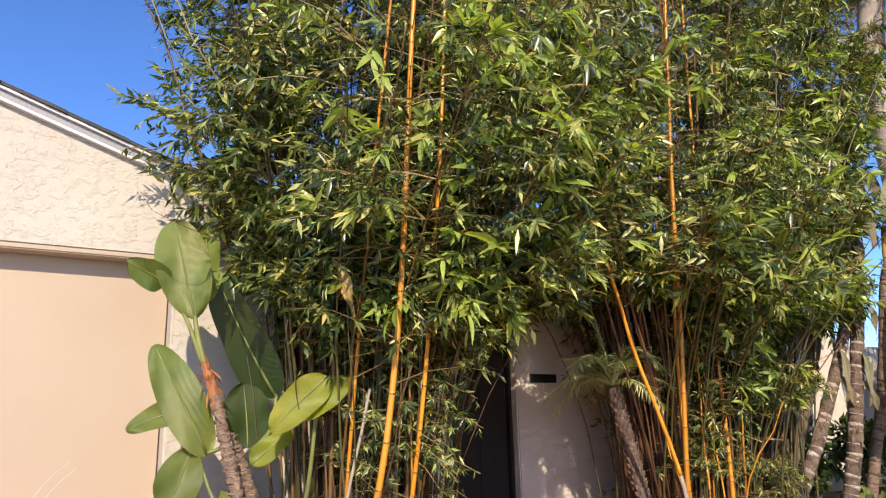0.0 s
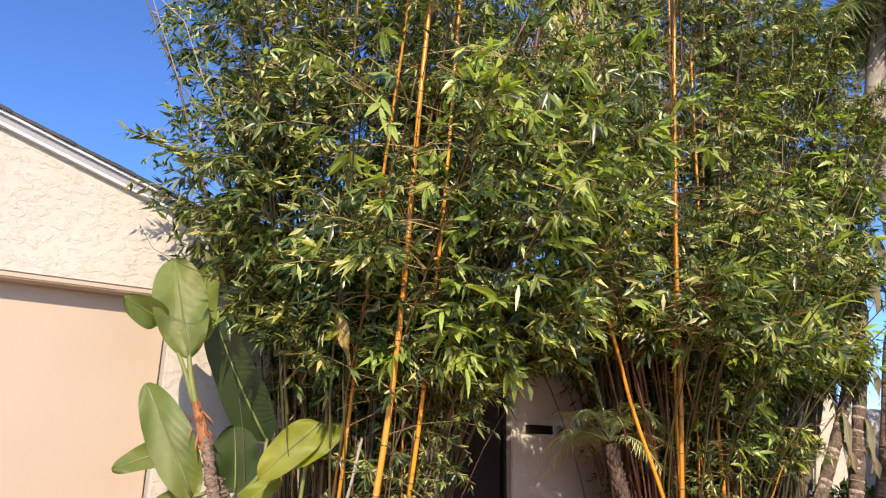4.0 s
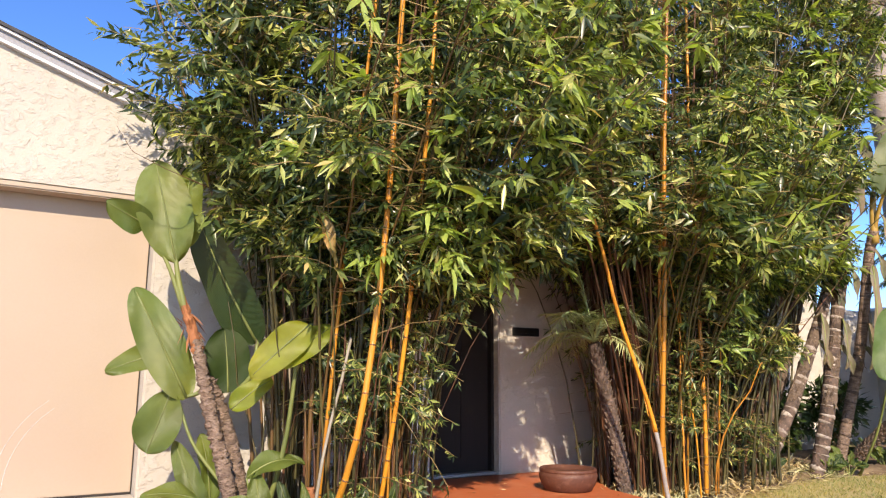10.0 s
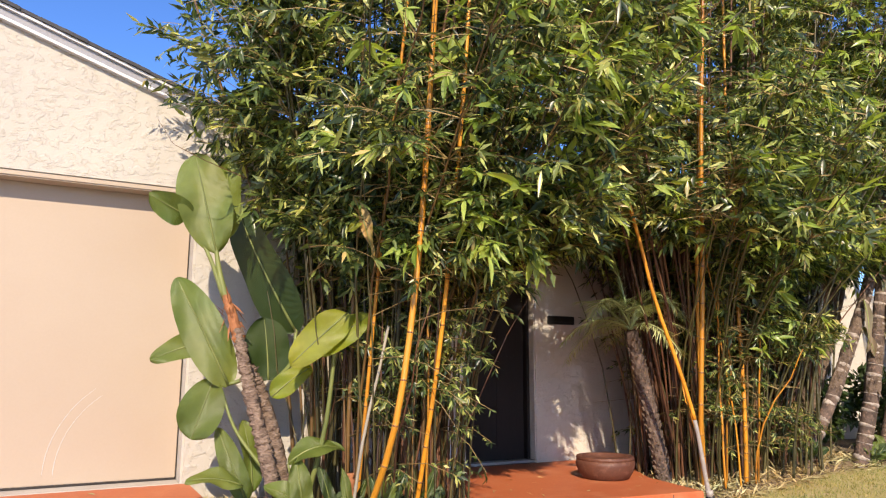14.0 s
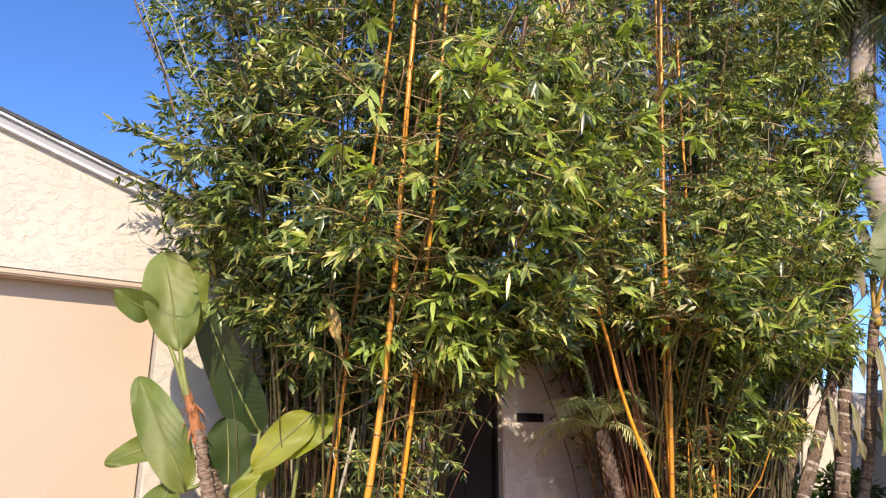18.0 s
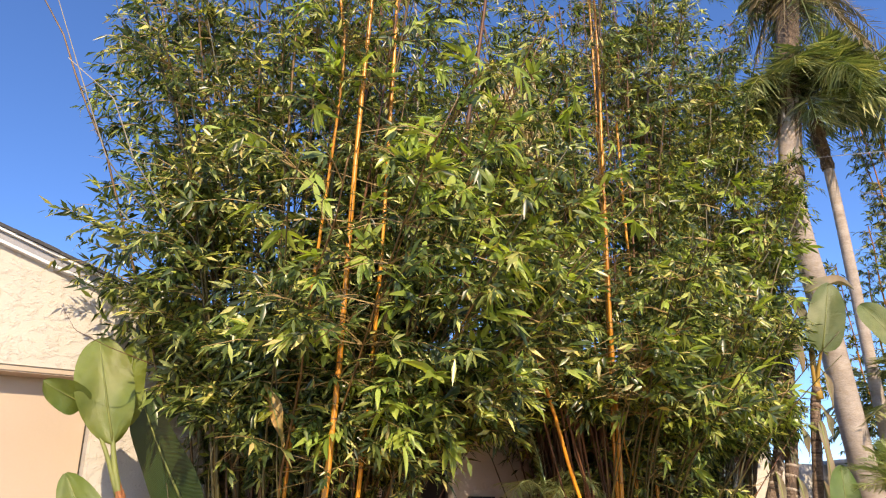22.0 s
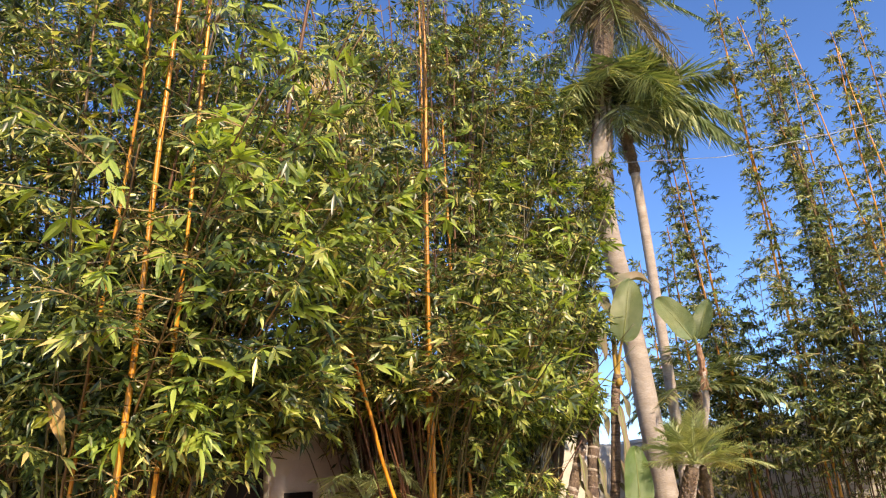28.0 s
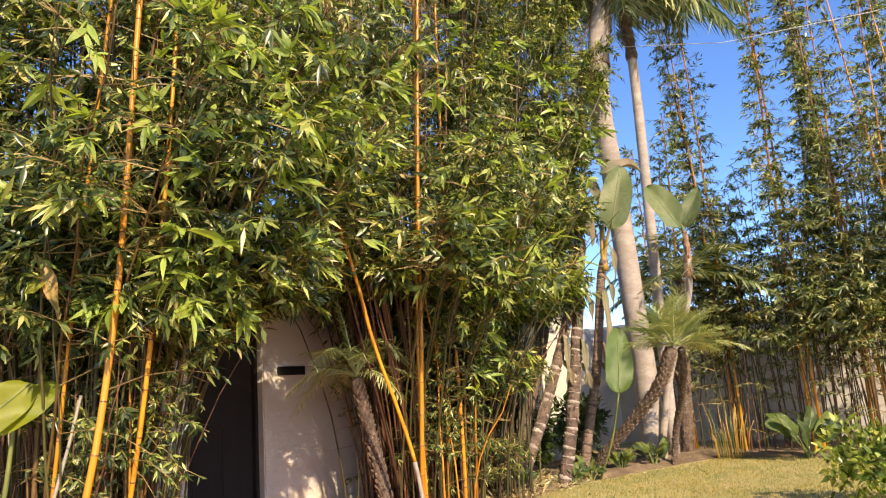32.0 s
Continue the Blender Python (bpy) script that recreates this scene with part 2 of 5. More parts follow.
FROND = leafy("palm_leaflet", ((0.0, (0.27, 0.31, 0.15)), (0.6, (0.46, 0.49, 0.26)), (1.0, (0.66, 0.66, 0.42))), 0.42, 0.25)
FRESH_LEAF = leafy("fresh_green_paddle_leaf", ((0.0, (0.085, 0.145, 0.032)), (1.0, (0.10, 0.165, 0.038))), 0.45, 0.22, 34.0, True)
DARK_FROND = leafy("tall_palm_leaflet", ((0.0, (0.065, 0.095, 0.045)), (0.6, (0.185, 0.22, 0.105)), (1.0, (0.56, 0.55, 0.34))), 0.32, 0.3)
SHRUB_LEAF = leafy("shrub_leaf", ((0.0, (0.05, 0.085, 0.02)), (0.5, (0.22, 0.28, 0.06)), (1.0, (0.60, 0.60, 0.17))), 0.34, 0.38)
GOLD_CULM = culm_material("golden_cane", (0.46, 0.17, 0.016), (0.60, 0.27, 0.03), (0.26, 0.085, 0.015))
# Tan, olive and dark red canes are darkened to hold the shade between stems.
TAN_CULM = culm_material("shaded_tan_cane", (0.095, 0.050, 0.016), (0.185, 0.10, 0.030), (0.06, 0.036, 0.016), 0.5)
GREEN_CULM = culm_material("shaded_olive_cane", (0.040, 0.038, 0.013), (0.085, 0.070, 0.024), (0.11, 0.07, 0.025), 0.45)
DEAD_CULM = culm_material("dark_red_cane", (0.075, 0.030, 0.016), (0.16, 0.064, 0.028), (0.025, 0.016, 0.012), 0.6)
PALE_CULM = culm_material("bleached_cane", (0.32, 0.28, 0.22), (0.44, 0.39, 0.31), (0.20, 0.16, 0.12), 0.7)
TWIG = surface("dry_twig", (0.20, 0.13, 0.05), (0.36, 0.25, 0.10), 0.7, 10, 60, 0.2, 0.003)
BARK = surface("brown_fibrous_bark", (0.15, 0.095, 0.07), (0.34, 0.24, 0.18), 0.9, 14, 40, 1.0, 0.02, (0.075, 0.045, 0.033), stretch=(1, 1, 2.5))
RUST_FIBRE = surface("rusty_leaf_sheath", (0.26, 0.09, 0.035), (0.42, 0.17, 0.07), 0.85, 8, 50, 0.6, 0.01, stretch=(2, 2, 0.5))
RING_DARK = surface("dark_ringed_trunk", (0.045, 0.030, 0.024), (0.15, 0.10, 0.078), 0.9, 9, 50, 0.7, 0.014, (0.24, 0.15, 0.11))
RING_PALE = surface("pale_ring_scar", (0.24, 0.19, 0.16), (0.48, 0.41, 0.35), 0.9, 16, 60, 0.5, 0.01, (0.13, 0.09, 0.07))
GREY_TRUNK = surface("grey_palm_trunk", (0.30, 0.25, 0.225), (0.42, 0.365, 0.335), 0.9, 2.5, 30, 0.5, 0.012, (0.28, 0.22, 0.18), stretch=(1, 1, 3))
BOOT = surface("dark_leaf_bases", (0.09, 0.06, 0.045), (0.20, 0.14, 0.10), 0.95, 10, 40, 1.0, 0.02)
PINK_SHEATH = surface("pinkish_dry_sheath", (0.24, 0.12, 0.075), (0.42, 0.25, 0.16), 0.85, 8, 50, 0.6, 0.01, (0.16, 0.08, 0.05), stretch=(2, 2, 0.5))
STALK = surface("orange_leaf_stalk", (0.34, 0.21, 0.05), (0.48, 0.30, 0.07), 0.5, 6, 40, 0.2, 0.004, stretch=(1, 1, 0.2))
GREEN_STALK = surface("green_leaf_stalk", (0.11, 0.14, 0.04), (0.22, 0.24, 0.07), 0.5, 6, 40, 0.2, 0.004, stretch=(1, 1, 0.2))
WIRE = surface("pale_wire", (0.4, 0.4, 0.42), (0.5, 0.5, 0.5), 0.5, 8, 60, 0.1, 0.002)


# ---- building blocks ----
def thing(name, at=(0, 0, 0), label="", category="", group="", kind=""):
    ob = new(name)
    ob.location = at
    ob.empty_display_size = 0.1
    return tagged(ob, label, category, group, kind)


def under(ob, parent):
    """Parent ob, whose mesh is in world coordinates, keeping it in place."""
    if parent is not None:
        ob.parent = parent
        ob.matrix_parent_inverse = parent.matrix_world.inverted() if parent.type != "EMPTY" else Matrix.Translation(-parent.location)
    return ob


def mesh_from(name, verts, faces, mat, smooth=False):
    me = bpy.data.meshes.new(name)
    me.from_pydata([tuple(map(float, v)) for v in verts] if not isinstance(verts, np.ndarray) else verts.tolist(), [], faces if isinstance(faces, list) else faces.tolist())
    me.materials.append(mat)
    if smooth:
        me.polygons.foreach_set("use_smooth", [True] * len(me.polygons))
    me.update()
    return me


def part(name, bm, mat, parent=None, label="", smooth=False):
    """Link a bmesh, or a ready mesh, as one object under a thing or a part."""
    if isinstance(bm, bpy.types.Mesh):
        me = bm
    else:
        me = bpy.data.meshes.new(name)
        bm.to_mesh(me)
        bm.free()
        me.materials.append(mat)
        if smooth:
            me.polygons.foreach_set("use_smooth", [True] * len(me.polygons))
    return tagged(under(new(name, me), parent), label)


def box(x0, x1, y0, y1, z0, z1, bevel=0.0):
    bm = bmesh.new()
    bmesh.ops.create_cube(bm, size=1.0)
    for v in bm.verts:
        v.co = Vector(((x0 + x1) / 2 + v.co.x * (x1 - x0), (y0 + y1) / 2 + v.co.y * (y1 - y0), (z0 + z1) / 2 + v.co.z * (z1 - z0)))
    if bevel:
        bmesh.ops.bevel(bm, geom=bm.edges[:], offset=bevel, segments=2, affect="EDGES")
    return bm


def prism(outline, axis, a, b, bevel=0.0):
    """A flat outline pushed along an axis: 'y' takes (x, z) points, 'z' takes (x, y) points."""
    bm = bmesh.new()
    put = (lambda p, d: (p[0], d, p[1])) if axis == "y" else (lambda p, d: (p[0], p[1], d))
    f = bm.faces.new([bm.verts.new(put(p, a)) for p in outline])
    more = bmesh.ops.extrude_face_region(bm, geom=[f])
    bmesh.ops.translate(bm, verts=[v for v in more["geom"] if isinstance(v, bmesh.types.BMVert)], vec=put((0, 0), b - a))
    bmesh.ops.recalc_face_normals(bm, faces=bm.faces[:])
    if bevel:
        bmesh.ops.bevel(bm, geom=[e for e in bm.edges if len(e.link_faces) == 2 and e.calc_face_angle(0) > 0.4], offset=bevel, segments=2, affect="EDGES")
    return bm


def smooth_line(points, count):
    """A rounded line through the points (Catmull-Rom), sampled evenly in its parameter."""
    p = np.array(points, float)
    p = np.vstack([2 * p[0] - p[1], p, 2 * p[-1] - p[-2]])
    s = np.linspace(0, len(points) - 1 - 1e-6, count)
    i, u = s.astype(int), (s - s.astype(int))[:, None]
    a, b, c, d = p[i], p[i + 1], p[i + 2], p[i + 3]
    return 0.5 * (2 * b + (c - a) * u + (2 * a - 5 * b + 4 * c - d) * u**2 + (3 * b - a - 3 * c + d) * u**3)


def tube(line, radii, sides=8):
    """Verts and faces of a round tube along a line, closed at both ends."""
    line, radii = np.array(line, float), np.broadcast_to(radii, (len(line),))
    t = np.gradient(line, axis=0)
    t /= np.linalg.norm(t, axis=1, keepdims=True) + 1e-9
    ref = np.array([0.9, 0.43, 0.05]) if abs(t[0, 2]) > 0.5 else np.array([0.05, 0.1, 1.0])
    u = np.cross(t, ref)
    u /= np.linalg.norm(u, axis=1, keepdims=True) + 1e-9
    w = np.cross(t, u)
    ang = np.linspace(0, 2 * np.pi, sides, endpoint=False)
    ring = u[:, None] * np.cos(ang)[None, :, None] + w[:, None] * np.sin(ang)[None, :, None]
    verts = (line[:, None] + ring * radii[:, None, None]).reshape(-1, 3)
    n = len(line)
    faces = [[i * sides + k, i * sides + (k + 1) % sides, (i + 1) * sides + (k + 1) % sides, (i + 1) * sides + k] for i in range(n - 1) for k in range(sides)]
    faces += [list(range(sides))[::-1], [(n - 1) * sides + k for k in range(sides)]]
    return verts, faces


def tube_part(name, line, radii, mat, parent, label="", sides=8):
    v, f = tube(line, radii, sides)
    return part(name, mesh_from(name, v, f, mat, True), mat, parent, label)


def joined(pieces):
    """Several (verts, faces) as one."""
    verts, faces, k = [], [], 0
    for v, f in pieces:
        verts.append(v)
        faces += [[i + k for i in q] for q in f]
        k += len(v)
    return np.vstack(verts), faces


# ---- ground ----
def ground_z(x, y):
    s = min(max((x - 4.4) / 2.2, 0.0), 1.0)
    return -0.30 + 0.10 * s * s * (3 - 2 * s)


def sheet(xs, ys, height):
    bm = bmesh.new()
    grid = [[bm.verts.new((x, y, height(x, y))) for x in xs] for y in ys]
    for a, b in zip(grid, grid[1:]):
        for i in range(len(xs) - 1):
            bm.faces.new((a[i], a[i + 1], b[i + 1], b[i]))
    return bm


def spaced(near0, near1, step, far):
    inner = list(np.arange(near0, near1 + 1e-6, step))
    out = [step * 1.7**k for k in range(1, 30) if step * 1.7**k < far]
    return [near0 - o for o in reversed(out)] + inner + [near1 + o for o in out]


bm = sheet(spaced(-8, 13, 0.5, 900), spaced(-9, 2, 0.5, 900), lambda x, y: ground_z(x, y) + 0.012 * noise.noise(Vector((x * 1.3, y * 1.3, 0))))
tagged(part("ground", bm, LAWN, smooth=True), "dry yellow-green lawn around the house", "lawn", kind="structure")


def drive_z(y):
    return -0.02 + 0.034 * max(y, -7.5)


def slab(name, outline, top, mat, label, category, thick=0.25):
    """A poured slab with the outline and a top height that may slope."""
    bm = prism(outline, "z", -thick, 0.0)
    for v in bm.verts:
        v.co.z += top(v.co.x, v.co.y)
    bmesh.ops.bevel(bm, geom=[e for e in bm.edges if e.verts[0].co.z > top(*e.verts[0].co[:2]) - 0.01 and e.verts[1].co.z > top(*e.verts[1].co[:2]) - 0.01], offset=0.008, segments=1, affect="EDGES")
    return tagged(part(name, bm, mat), label, category, kind="structure")


slab("driveway", [(-6.2, -13.0), (-0.36, -13.0), (-0.36, -0.40), (-6.2, -0.40)], lambda x, y: drive_z(y), CONCRETE, "pale worn concrete driveway before the garage", "driveway")
slab("driveway_border", [(-6.2, -0.396), (-0.356, -0.396), (-0.356, -13.0), (0.06, -13.0), (0.06, -0.02), (-6.2, -0.02)], lambda x, y: drive_z(y) + 0.003, RED_PAINT, "red painted concrete border of the driveway", "paving")
slab("front_path", [(2.0, -1.33), (1.93, -2.0), (1.95, -9.0), (3.35, -9.0), (3.36, -2.6), (3.74, -1.45), (3.62, -1.33)], lambda x, y: ground_z(x, y) + 0.025, RED_PAINT, "red painted concrete path to the front step", "path")
slab("entry_step", [(1.78, -1.22), (3.0, -1.36), (3.72, -1.43), (3.85, -0.7), (4.6, 0.54), (1.78, 0.54)], lambda x, y: -0.14, RED_PAINT, "red painted entry step with leaf shadows", "step", 0.3)
for x, y in ((2.2, -1.273), (3.42, -1.405)):
    tagged(part("step_joint", box(x - 0.0015, x + 0.0015, y - 0.003, y + 0.02, -0.30, -0.15), BARK), "dark joint in the red riser", "joint", "riser joints", "structure")


def bed(name, xs, front, back, height, mat, label):
    """A planting bed between a front line and a back line, lumpy on top."""
    bm = bmesh.new()
    rows = []
    for x in xs:
        a, b = front(x), back(x)
        row = []
        for k in range(13):
            u = k / 12
            y = a + (b - a) * u
            edge = min(1.0, u / 0.12)
            row.append(bm.verts.new((x, y, height(x, y) * edge + (ground_z(x, y) - 0.02) * (1 - edge) + 0.025 * noise.noise(Vector((x * 4, y * 4, 3))))))
        rows.append(row)
    for a, b in zip(rows, rows[1:]):
        for k in range(12):
            bm.faces.new((a[k], b[k], b[k + 1], a[k + 1]))
    return tagged(part(name, bm, mat, smooth=True), label, "planting bed", kind="structure")


def front_right(x):
    return float(np.interp(x, [3.7, 4.0, 4.6, 5.6, 7.0, 8.5, 10.6], [-1.40, -1.28, -1.12, -0.98, -1.0, -1.30, -1.75]))


bed("planting_bed_left", np.linspace(0.07, 1.80, 24), lambda x: -1.62 + 0.10 * math.sin(x * 2.1), lambda x: 0.52, lambda x, y: -0.13 - 0.05 * x, SOIL, "dry soil bed under the bamboo by the garage")
bed("planting_bed_right", np.linspace(3.70, 10.7, 60), front_right, lambda x: 0.52, lambda x, y: ground_z(x, y) + 0.07, SOIL, "dry soil bed with bamboo litter along the house")
bm = sheet(np.linspace(9.6, 12.2, 12), np.linspace(-9, -1.1, 40), lambda x, y: ground_z(x, y) + 0.02 + 0.02 * noise.noise(Vector((x * 3, y * 3, 7))))
tagged(part("hedge_strip", bm, SOIL, smooth=True), "bare soil strip under the bamboo hedge", "planting bed", kind="structure")
edging = thing("bed_edging", (0.9, -1.66, -0.3), "low soil-stained brown kerb edging the bamboo bed", "kerb", kind="structure")
for k in range(6):
    x = 0.07 + k * 0.295
    part("kerb_piece", box(x, x + 0.288, -1.74 + 0.03 * k / 6, -1.64 + 0.03 * k / 6, -0.36, -0.215 - 0.008 * k, 0.008), SOIL, edging)

# ---- house ----
def rake_z(x):
    """Height of the gable's slope, which falls to both sides from its ridge."""
    return 3.10 - 0.333 * (abs(x + 2.44) - 1.34)


GABLE_L, GABLE_R = -5.83, 0.95
wall = prism([(GABLE_L, -0.5), (-4.88, -0.5), (-4.88, 2.13), (0.0, 2.13), (0.0, -0.5), (GABLE_R, -0.5), (GABLE_R, rake_z(GABLE_R) + 0.02), (-2.44, rake_z(-2.44) + 0.02), (GABLE_L, rake_z(GABLE_L) + 0.02)], "y", 0.0, 0.22, 0.018)
tagged(part("wall_garage", wall, STUCCO), "cream trowelled stucco gable wall over the garage", "wall", kind="structure")
tagged(part("wall_garage_side", box(0.75, GABLE_R - 0.003, 0.223, 5.0, -0.5, 2.40), STUCCO), "cream stucco side wall of the garage", "wall", kind="structure")
tagged(part("wall_garage_left", box(GABLE_L + 0.003, -5.6, 0.223, 5.0, -0.5, 2.40), STUCCO), "cream stucco far side wall of the garage", "wall", kind="structure")
tagged(part("wall_garage_back", box(GABLE_L, GABLE_R, 5.0, 5.2, -0.5, 2.4), STUCCO), "plain stucco back wall of the garage", "wall", kind="structure")
wall = prism([(GABLE_R, -0.5), (2.72, -0.5), (2.72, 1.92), (3.54, 1.92), (3.54, -0.5), (9.3, -0.5), (9.3, 2.42), (GABLE_R, 2.42)], "y", 0.55, 0.77, 0.012)
tagged(part("wall_entry", wall, WHITE_WALL), "white stucco entry wall dappled with leaf shadows", "wall", kind="structure")
tagged(part("wall_house_end", box(9.08, 9.297, 0.773, 5.0, -0.5, 2.42), WHITE_WALL), "white stucco end wall of the house", "wall", kind="structure")
tagged(part("wall_house_back", box(GABLE_R, 9.297, 5.0, 5.2, -0.5, 2.42), WHITE_WALL), "plain stucco back wall of the house", "wall", kind="structure")
tagged(part("floor", box(GABLE_L, 9.2, 0.23, 5.0, -0.45, -0.16), GREY_CONCRETE), "grey concrete floor inside the house", "floor", kind="structure")
tagged(part("roof_flat", box(GABLE_R + 0.05, 9.5, 0.50, 5.3, 2.425, 2.56, 0.01), TRIM_PAINT), "low flat roof edge over the entry", "roof", kind="structure")

roof = thing("garage_roof", (-2.44, 0, 3.5), "shallow gable roof with white barge boards and dark shingles", "roof", kind="structure")
for side in (1, -1):
    def sx(u, side=side):
        return -2.44 + side * u
    run = 3.75
    def strip(lo, hi, y0, y1, u0=0.0, u1=run):
        return prism([(sx(u0), rake_z(sx(u0)) + lo), (sx(u1), rake_z(sx(u1)) + lo), (sx(u1), rake_z(sx(u1)) + hi), (sx(u0), rake_z(sx(u0)) + hi)], "y", y0, y1)
    part("wall_trim", strip(0.0, 0.022, -0.050, -0.003), TRIM_PAINT, roof, "white trim strip")
    part("barge_board", strip(0.023, 0.083, -0.034, -0.003), SOFFIT_PAINT, roof, "grey painted barge board")
    part("drip_edge", strip(0.084, 0.104, -0.062, -0.003), TRIM_PAINT, roof, "white drip edge")
    part("roof_deck", strip(0.03, 0.102, 0.0, 5.2, 0.0, run - 0.02), SOFFIT_PAINT, roof)
    for k in range(26):
        u0 = run + 0.03 - k * 0.145
        bm = strip(0.106, 0.132, -0.085 + 0.006 * (k % 3), 5.2, max(u0 - 0.16, 0.0), u0)
        part("shingle_course", bm, SHINGLE, roof)

door = thing("garage_door", (-2.44, 0.1, 0.0), "flat peach painted garage door with faint arc scratches", "garage door", kind="structure")
part("door_panel", box(-4.87, -0.011, 0.165, 0.205, 0.004, 2.125, 0.004), DOOR_PAINT, door)
part("bottom_seal", box(-4.87, -0.011, 0.168, 0.20, -0.012, 0.0035), SEAL, door, "dark rubber bottom seal")
part("side_seal", box(-0.010, -0.004, 0.172, 0.20, -0.012, 2.125), SEAL, door, "dark gap along the jamb")
for r in (0.72, 0.655):
    line = [(-0.06 - 0.42 - 0.06 - r * math.cos(a) + 0.38, 0.1642, 0.06 + r * 1.02 * math.sin(a)) for a in np.linspace(0.02, 0.95, 30)]
    tube_part("scratch", line, np.linspace(0.0022, 0.0009, 30), TRIM_PAINT, door, "pale curved scratch", 4)
tagged(part("lintel", box(-4.87, -0.006, -0.005, 0.162, 2.098, 2.139, 0.010), DOOR_PAINT), "peach painted underside of the garage header", "lintel", kind="structure")
tagged(part("garage_sill", box(-4.88, -0.002, -0.016, 0.21, -0.3, -0.014, 0.004), CONCRETE), "pale concrete strip under the garage door", "sill", kind="structure")
entry = thing("front_door", (3.13, 0.72, -0.14), "dark stained wooden front door with deep shade in its colour", "door", kind="structure")
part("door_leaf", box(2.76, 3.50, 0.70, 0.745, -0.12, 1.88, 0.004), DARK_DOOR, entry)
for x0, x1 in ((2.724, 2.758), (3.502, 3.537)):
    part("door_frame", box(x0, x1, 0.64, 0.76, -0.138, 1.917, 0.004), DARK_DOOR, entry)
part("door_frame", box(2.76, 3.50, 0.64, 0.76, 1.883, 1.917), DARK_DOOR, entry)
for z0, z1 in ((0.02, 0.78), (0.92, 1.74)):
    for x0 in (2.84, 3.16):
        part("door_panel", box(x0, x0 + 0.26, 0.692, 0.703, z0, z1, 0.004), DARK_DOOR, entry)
part("threshold", box(2.724, 3.536, 0.56, 0.69, -0.139, -0.115, 0.005), GREY_CONCRETE, entry, "pale stone threshold")
plaque = thing("wall_plaque", (3.88, 0.54, 1.31), "black rectangular plaque on the entry wall", "plaque")
part("plate", box(3.71, 4.06, 0.528, 0.549, 1.262, 1.352, 0.005), PLAQUE, plaque)
for x0, x1 in ((3.78, 3.83), (3.85, 3.90), (3.92, 3.97), (3.985, 4.02)):
    part("bar", box(x0, x1, 0.5255, 0.529, 1.29, 1.325), PALE_BAR, plaque, "dull metal bar")
fence = thing("neighbour_wall", (12.4, -3, 0), "white neighbour wall behind the bamboo hedge", "wall", kind="structure")
part("masonry", box(12.3, 12.5, -9.5, 1.6, -0.4, 2.0, 0.01), WHITE_WALL, fence)
part("coping", box(12.27, 12.53, -9.5, 1.6, 2.003, 2.07, 0.01), TRIM_PAINT, fence)
tagged(part("side_wall", box(9.3, 12.3, 1.4, 1.6, -0.4, 2.0), WHITE_WALL), "white garden wall closing the yard", "wall", kind="structure")


# ---- foliage ----
def leaf_shape(length, width, bow, fold):
    """One lance leaf along +x in five points: root, left, rib, right, tip."""
    m = 0.40 * length
    return np.array([(0, 0, 0), (m, width / 2, fold + bow * 0.3), (m * 1.05, 0, bow * 0.3), (m, -width / 2, fold + bow * 0.3), (length, 0, bow)])


LEAF_FACES = [[0, 2, 1], [0, 3, 2], [1, 2, 4], [2, 3, 4]]


def rich_leaf(length, width, bow, fold):
    """A lance leaf along +x with a folded rib, rounded sides and a drooping point."""
    rows = [(0.0, 0.04), (0.12, 0.7), (0.35, 1.0), (0.6, 0.82), (0.82, 0.42), (1.0, 0.0)]
    v, f = [], []
    for u, w in rows:
        z = bow * u**2
        v += [(u * length, w * width / 2, z + fold * w), (u * length, 0, z), (u * length, -w * width / 2, z + fold * w)]
    for i in range(len(rows) - 1):
        a, b = 3 * i, 3 * i + 3
        f += [[a, a + 1, b + 1, b], [a + 1, a + 2, b + 2, b + 1]]
    return np.array(v), f


def turn_to(direction, up):
    """Rotation matrices whose x is the direction and whose z lies toward up; arrays of rows."""
    x = direction / (np.linalg.norm(direction, axis=-1, keepdims=True) + 1e-9)
    y = np.cross(up, x)
    y /= np.linalg.norm(y, axis=-1, keepdims=True) + 1e-9
    return np.stack([x, y, np.cross(x, y)], -1)


def spray_leaves(rng, leaves):
    """Places of the leaves on one twig, mostly a fan at its end: (matrix, root, length, width, bow) for each."""
    fan = rng.uniform() < 0.65
    out, reach = [], rng.uniform(0.02, 0.07) if fan else rng.uniform(0.12, 0.22)
    for k in range(leaves):
        u = (k + 0.3) / leaves
        side = 1 if k % 2 else -1
        a = side * rng.uniform(0.15, 1.35) if fan else side * rng.uniform(0.35, 1.0) * (1.05 - 0.75 * u)
        d = np.array([math.cos(a), math.sin(a), rng.uniform(-0.6, 0.3)])
        up = np.array([rng.uniform(-0.4, 0.4), rng.uniform(-0.8, 0.8), 1.0])
        out.append((turn_to(d, up), np.array([u * reach, 0, 0]), rng.uniform(0.07, 0.155), rng.uniform(0.021, 0.038), -rng.uniform(0.0, 0.05)))
    return out


RNG = np.random.default_rng(11)
SPRAYS = [spray_leaves(RNG, int(RNG.integers(4, 10))) for _ in range(24)]
SPRAY_POINTS = []
for s in SPRAYS:
    v = [leaf_shape(L, W, b, 0.18 * W) @ m.T + root for m, root, L, W, b in s]
    SPRAY_POINTS.append(np.concatenate(v))


